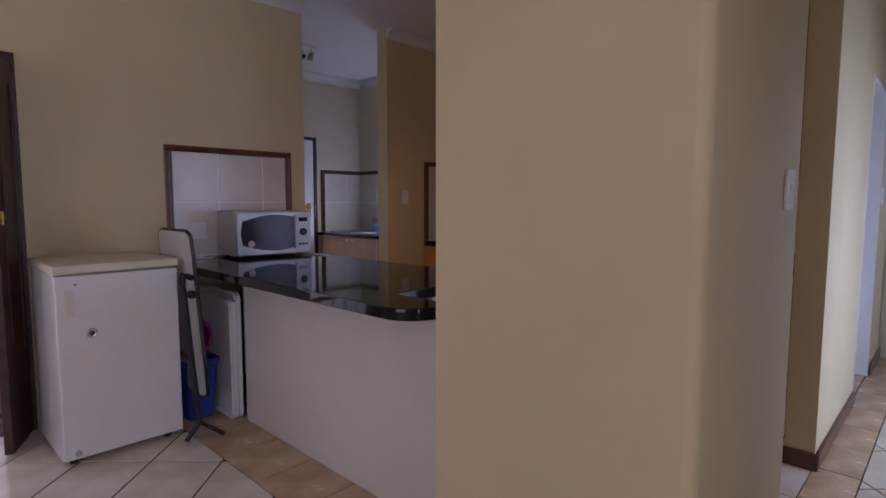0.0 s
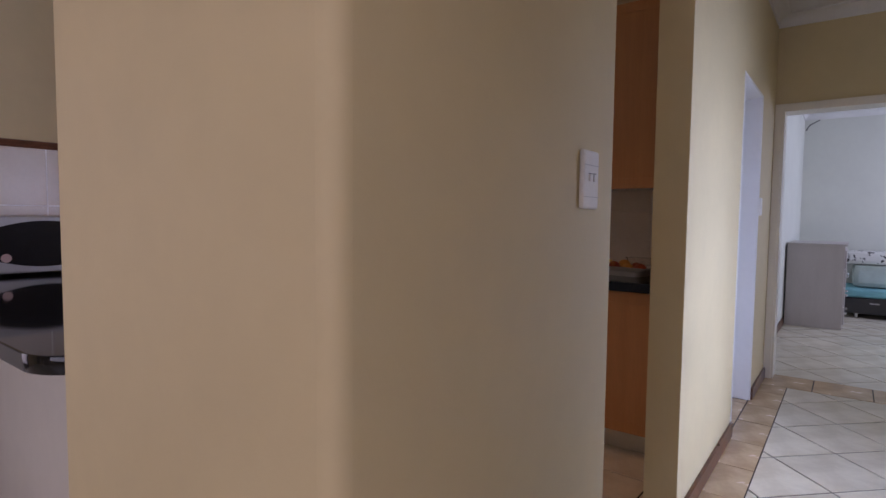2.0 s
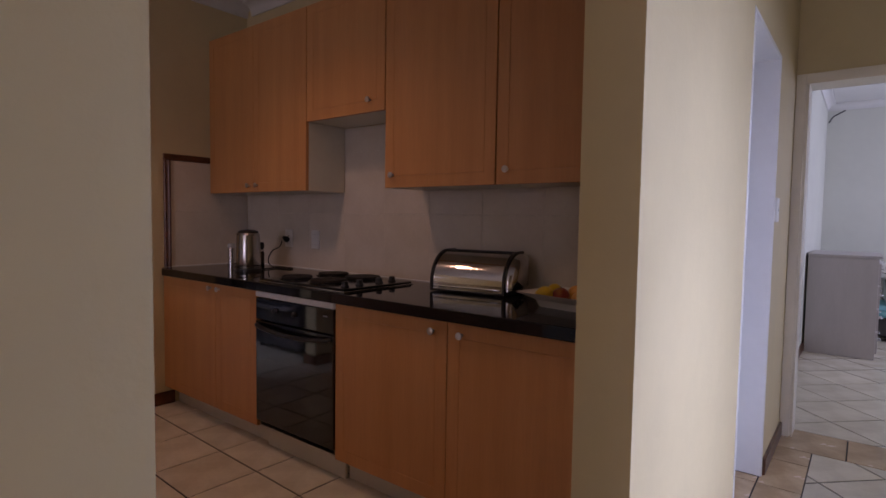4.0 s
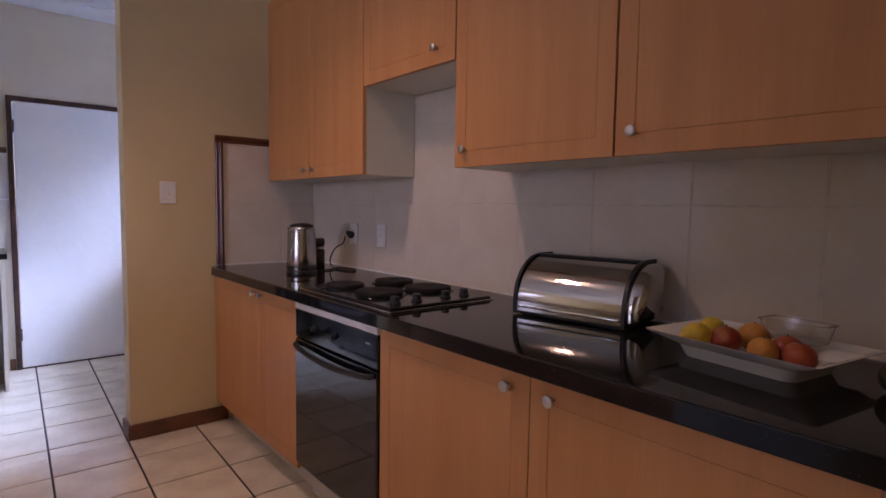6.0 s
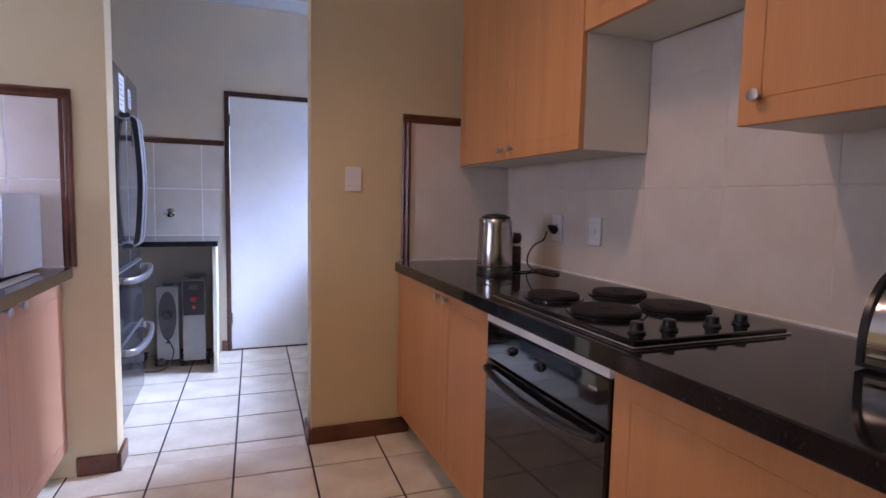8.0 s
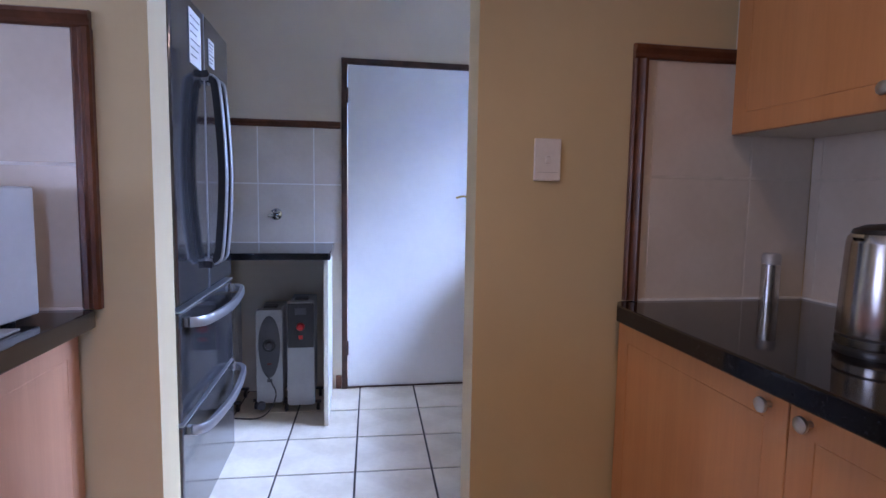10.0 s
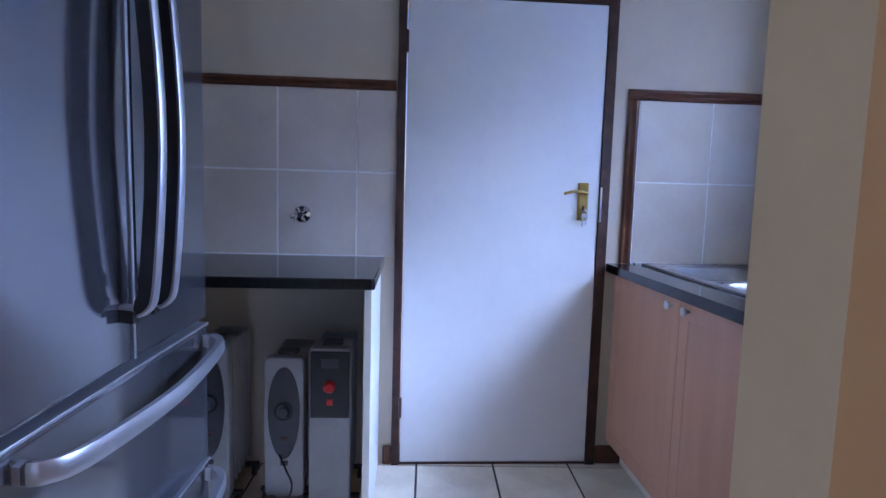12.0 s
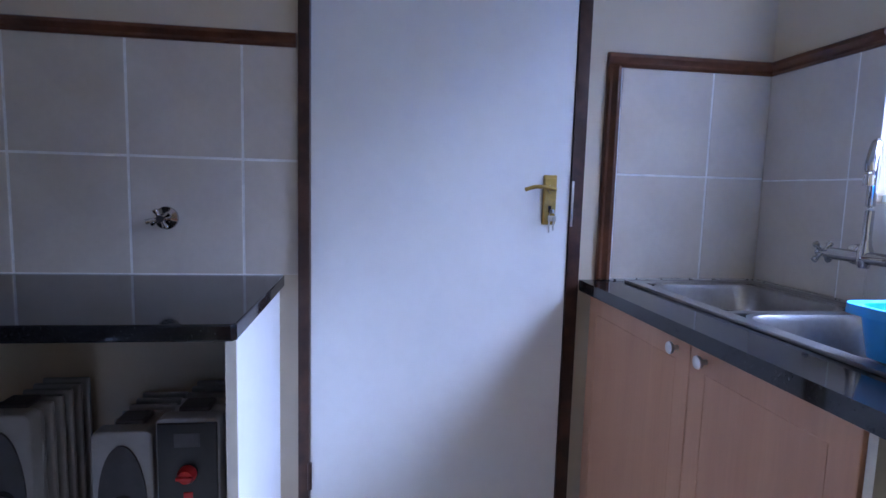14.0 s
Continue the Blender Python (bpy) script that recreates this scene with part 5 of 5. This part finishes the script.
loft([rrect(0.075, 0.12, 0.03, 0.0), rrect(0.095, 0.15, 0.035, 0.33), rrect(0.105, 0.16, 0.035, 0.34), rrect(0.105, 0.16, 0.035, 0.36), rrect(0.092, 0.147, 0.03, 0.358), rrect(0.072, 0.117, 0.03, 0.01)], bm, True, True)
part("tub", bm, NAVY, bn)
bw = thing("basin", "magenta plastic basin lying tilted on the bin", "basin", (2.05, 4.24, 0.361))
bm = bmesh.new()
lathe([(0, 0), (0.07, 0), (0.105, 0.15), (0.118, 0.155), (0.118, 0.165), (0.100, 0.16), (0.066, 0.008), (0, 0.008)], pose(0, 0, 0, 58, 0, -35), 28, bm)
low = min(v.co.z for v in bm.verts)
for v in bm.verts:
    v.co.z -= low
part("shell", bm, MAGENTA, bw)

# ---- ceiling spotlight in the scullery and hatch in the hall ----
BULB = glow("lit_bulb", (1.0, 0.73, 0.44), 12.0)


def spotlight(x, y, label, heads, lit):
    sp = thing("ceiling_spotlight", label, "spotlight", (x, y, H), group="ceiling spotlights")
    part("base_bar", boxes(((-0.16, -0.03, -0.022), (0.16, 0.03, 0)), bev=0.006), WHITEPL, sp)
    for dx, tl in heads:
        arm = part("arm", tube([(dx, 0, -0.02), (dx, 0, -0.065)], 0.006), CHROME, sp)
        m = pose(dx, 0, -0.085, 180 + tl, 0, 0)
        part("lamp_head", lathe([(0, -0.03), (0.022, -0.03), (0.028, 0.0), (0.034, 0.045), (0.030, 0.045), (0.020, 0.0), (0, -0.005)], m), CHROME, arm, "small chrome lamp head")
        if lit:
            part("bulb", lathe([(0, 0.030), (0.026, 0.030), (0.026, 0.034), (0, 0.036)], m, 16), BULB, arm, "lit warm bulb")


spotlight(3.66, 5.62, "white spotlight bar with small chrome lamps", ((-0.11, 35), (0.0, -30), (0.11, 40)), False)
spotlight(3.70, 3.33, "white kitchen spotlight bar with two warm lit lamps", ((-0.08, 0), (0.08, 0)), True)
hatch = tagged(new("ceiling_hatch"), "white ceiling hatch with a thin dark gap", "hatch", kind="structure")
part("panel", boxes(((5.30, 0.60, H - 0.006), (5.93, 1.19, H + 0.001))), CEIL, hatch)
part("gap", boxes(((5.29, 0.59, H - 0.003), (5.94, 1.20, H + 0.0005))), DGREY, hatch)

# ---- bedroom beyond the hall ----
ds = thing("chest_of_drawers", "pale grey chest of drawers against the bedroom wall", "drawers", (9.15, 1.48, 0))
part("body", boxes(((0, -0.55, 0.0), (0.85, 0, 0.955)), bev=0.003), DRESSER, ds)
part("top", boxes(((-0.015, -0.575, 0.956), (0.865, 0.0, 0.98)), bev=0.004), DRESSER, ds)
for k in range(4):
    dw = part("drawer", boxes(((0.02, -0.568, 0.06 + 0.215 * k), (0.83, -0.551, 0.262 + 0.215 * k)), bev=0.002), DRESSER, ds)
    for x in (0.2, 0.65):
        part("handle", tube(curve_points([(x - 0.05, -0.568, 0.17 + 0.215 * k), (x - 0.045, -0.592, 0.17 + 0.215 * k), (x + 0.045, -0.592, 0.17 + 0.215 * k), (x + 0.05, -0.568, 0.17 + 0.215 * k)]), 0.005, 8), CHROME, dw)
bed = thing("bed", "low bed with a dark base and turquoise sheet", "bed", (10.25, -0.06, 0))
part("base", boxes(((0, -1.4, 0.06), (0.97, 0.98, 0.26)), bev=0.01), BLACK, bed, "dark bed base")
part("label", boxes(((-0.0015, 0.62, 0.19), (0.0, 0.72, 0.205))), GREYPL, bed)
part("mattress", boxes(((0.0, -1.4, 0.262), (0.97, 0.98, 0.36)), bev=0.03), TURQ, bed, "turquoise sheet over the mattress")
for y in (0.85, -0.2, -1.25):
    part("leg", lathe([(0, 0), (0.02, 0), (0.022, 0.06), (0, 0.06)], pose(0.06, y, 0)), WHITEPL, bed)
    part("leg", lathe([(0, 0), (0.02, 0), (0.022, 0.06), (0, 0.06)], pose(0.9, y, 0)), WHITEPL, bed)
du = thing("duvet", "folded pale green duvet on the bed", "duvet", (10.8, -0.1, 0.362))
part("fold", boxes(((-0.25, -1.2, 0), (0.40, 0.95, 0.30)), bev=0.07), GREENPALE, du)
pw = thing("pillow", "white pillow with black spots on the duvet", "pillow", (10.82, 0.35, 0.663))
part("case", boxes(((-0.25, -0.55, 0), (0.30, 0.62, 0.17)), bev=0.06), SPOTCLOTH, pw)
cb = thing("wall_cable", "short dark cable in the bedroom ceiling corner", "cable", (11.20, 1.44, 2.62))
part("cable", tube(curve_points([(0.02, 0.04, -0.06), (-0.03, 0.0, 0.0), (-0.06, -0.06, 0.03), (-0.03, -0.12, 0.07)]), 0.008, 8), DGREY, cb)

# ---- floor and wall tiles ----


def tile_mesh(poly, h, ch):
    """A flat tile with a chamfered rim, from a convex outline."""
    n = len(poly)
    cx, cy = sum(p[0] for p in poly) / n, sum(p[1] for p in poly) / n

    def inset(p):
        d = math.hypot(p[0] - cx, p[1] - cy)
        k = max(0.0, 1 - 1.4 * ch / max(d, 1e-6))
        return cx + (p[0] - cx) * k, cy + (p[1] - cy) * k
    vs = [(*p, -h) for p in poly] + [(*p, -ch) for p in poly] + [(*inset(p), 0) for p in poly]
    fs = [[a * n + k, a * n + (k + 1) % n, (a + 1) * n + (k + 1) % n, (a + 1) * n + k] for a in (0, 1) for k in range(n)]
    fs.append(list(range(2 * n, 3 * n)))
    me = bpy.data.meshes.new("tile")
    me.from_pydata(vs, [], fs)
    me.update()
    return me


def clip(poly, keep):
    """Keeps the side of a convex outline on which keep(p) >= 0 (keep is linear)."""
    out = []
    for k, p in enumerate(poly):
        q = poly[(k + 1) % len(poly)]
        a, b = keep(p), keep(q)
        if a >= 0:
            out.append(p)
        if a * b < 0:
            t = a / (a - b)
            out.append((p[0] + t * (q[0] - p[0]), p[1] + t * (q[1] - p[1])))
    return out


def clip_rect(poly, x0, y0, x1, y1):
    for f in (lambda p: p[0] - x0, lambda p: x1 - p[0], lambda p: p[1] - y0, lambda p: y1 - p[1]):
        poly = clip(poly, f)
        if len(poly) < 3:
            return []
    return poly


def area(poly):
    return abs(sum(a[0] * b[1] - b[0] * a[1] for a, b in zip(poly, poly[1:] + poly[:1]))) / 2


SHARED = {}


def lay(poly, owner, material, m=None):
    """One tile as an object of its own. Alike tiles share a mesh."""
    if len(poly) < 3 or area(poly) < 0.0004:
        return
    cx, cy = sum(p[0] for p in poly) / len(poly), sum(p[1] for p in poly) / len(poly)
    local = [(round(p[0] - cx, 4), round(p[1] - cy, 4)) for p in poly]
    key = (tuple(local), material.name)
    if key not in SHARED:
        SHARED[key] = tile_mesh(local, 0.006, 0.0014)
        SHARED[key].materials.append(material)
    ob = new("tile", SHARED[key])
    ob.parent = owner
    rnd = random.uniform(-0.0005, 0.0005)
    ob.matrix_basis = (m or Matrix()) @ pose(cx, cy, rnd)


def grid(rect, owner, material, px, py, ox, oy, joint, m=None, turn=0.0):
    """Square-set tiles that fill a rectangle."""
    x0, y0, x1, y1 = rect
    g = joint / 2
    more = 2 if turn else 0
    ct, st = math.cos(radians(turn)), math.sin(radians(turn))
    for i in range(math.floor((x0 - ox) / px) - more, math.ceil((x1 - ox) / px) + more):
        for j in range(math.floor((y0 - oy) / py) - more, math.ceil((y1 - oy) / py) + more):
            c = [(ox + i * px + g, oy + j * py + g), (ox + (i + 1) * px - g, oy + j * py + g),
                 (ox + (i + 1) * px - g, oy + (j + 1) * py - g), (ox + i * px + g, oy + (j + 1) * py - g)]
            if turn:
                c = [(ox + (p[0] - ox) * ct - (p[1] - oy) * st, oy + (p[0] - ox) * st + (p[1] - oy) * ct) for p in c]
            lay(clip_rect(c, x0, y0, x1, y1), owner, material, m)


def diagonal(rect, pitch, u0, v0, joint):
    """Outlines of tiles laid at 45 degrees, cut to a rectangle."""
    x0, y0, x1, y1 = rect
    s, g = pitch * math.sqrt(2), joint / math.sqrt(2)
    found = []
    for i in range(math.floor((x0 + y0 - u0) / s) - 1, math.ceil((x1 + y1 - u0) / s) + 1):
        for j in range(math.floor((y0 - x1 - v0) / s) - 1, math.ceil((y1 - x0 - v0) / s) + 1):
            ua, ub, va, vb = u0 + i * s + g, u0 + (i + 1) * s - g, v0 + j * s + g, v0 + (j + 1) * s - g
            c = [((u - v) / 2, (u + v) / 2) for u, v in ((ua, va), (ub, va), (ub, vb), (ua, vb))]
            c = clip_rect(c, x0, y0, x1, y1)
            if len(c) > 2:
                found.append(c)
    return found


floor = setting("floor", boxes(((-2.8, -2.8, -0.12), (11.4, 6.8, -0.004))), GROUT, "tiled floor with dark joints", "floor")
# kitchen and scullery
grid((2.21, 1.405, 5.0, 4.68), floor, TILE, 0.342, 0.355, 3.565, 4.450, 0.009, turn=-1.8)
grid((3.087, 4.68, 3.928, 4.815), floor, TILE, 0.342, 0.355, 3.565, 4.450, 0.009, turn=-1.8)
grid((2.36, 4.817, 5.10, 6.60), floor, TILE, 0.342, 0.355, 3.565, 4.450, 0.009, turn=-1.8)
# borders along the breakfast bar and along the hall
grid((1.89, 1.215, 2.208, 4.68), floor, TILE2, 0.318, 0.342, 1.89, 2.892, 0.007)
grid((2.21, 1.215, 6.288, 1.403), floor, TILE2, 0.368, 0.189, 4.235, 1.215, 0.007)
grid((6.29, 0.08, 6.645, 1.403), floor, TILE2, 0.36, 0.357, 6.288, 0.35, 0.007)
grid((5.05, 1.405, 5.78, 1.534), floor, TILE2, 0.368, 0.189, 4.235, 1.215, 0.007)
rest = []
for c in diagonal((-2.64, -2.64, 1.888, 4.68), 0.352, 4.917, 1.67, 0.009) + diagonal((1.89, 0.08, 6.286, 1.213), 0.37, 6.54, -4.215, 0.010) \
        + diagonal((6.647, -2.0, 11.24, 1.50), 0.37, 6.54, -4.215, 0.010):
    x, y = c[0]
    if (0.2 < x < 1.95 and y > 2.0) or (3.6 < x < 8.5 and y > 0.2):
        lay(c, floor, TILE)
    else:
        rest.append(c)
vs, fs = [], []
for c in rest:
    fs.append(list(range(len(vs), len(vs) + len(c))))
    vs += [(*p, -0.0005) for p in c]
me = bpy.data.meshes.new("floor_tiles")
me.from_pydata(vs, [], fs)
me.materials.append(TILE)
far = new("floor_tiles", me)
far.parent = floor
tagged(far, label="diagonally laid pale floor tiles", kind="stuff")

# wall tiles: each set has a grout bed on its wall
NORTH = Matrix(((1, 0, 0, 0), (0, 0, -1, 0), (0, 1, 0, 0), (0, 0, 0, 1)))
EAST = Matrix(((0, 0, -1, 0), (-1, 0, 0, 0), (0, 1, 0, 0), (0, 0, 0, 1)))


def tiled_north(owner, x0, x1, z0, z1, face, ox, oz, p=0.328, grout=WGROUT, pz=0.372):
    part("grout_bed", boxes(((x0, face - 0.006, z0), (x1, face + 0.001, z1))), grout, owner)
    grid((x0, z0, x1, z1), owner, WTILE, p, pz, ox, oz, 0.0065, Matrix.Translation((0, face - 0.007, 0)) @ NORTH)


def tiled_east(owner, y0, y1, z0, z1, face, oy, oz, p=0.345, grout=WGROUT, pz=0.372):
    """Tiles on a wall that faces west; y runs backwards along the wall's face."""
    part("grout_bed", boxes(((face - 0.006, y0, z0), (face + 0.001, y1, z1))), grout, owner)
    grid((-y1, z0, -y0, z1), owner, WTILE, p, pz, -oy, oz, 0.005, Matrix.Translation((face - 0.007, 0, 0)) @ EAST)


tiled_north(wall_kitchen_north, 2.09, 2.915, 0.921, 1.615, 4.68, 2.73, 1.285)
tiled_north(wall_pier_north, 4.42, 4.992, 0.921, 1.625, 4.68, 4.780, 1.29, grout=KGROUT)
tiled_east(wall_kitchen_east, 1.60, 4.672, 0.921, 1.808, 5.0, 3.600, 1.288, grout=KGROUT)
tiled_north(wall_scullery_north, 2.37, 3.515, 0.931, 1.626, 6.60, 3.025, 1.286)
tiled_north(wall_scullery_north, 4.535, 5.092, 0.921, 1.625, 6.60, 4.882, 1.278)
tiled_east(wall_scullery_east, 6.16, 6.592, 0.921, 1.625, 5.10, 6.25, 1.272)
tiled_east(wall_scullery_east, 4.815, 6.16, 0.921, 1.205, 5.10, 6.25, 1.272)
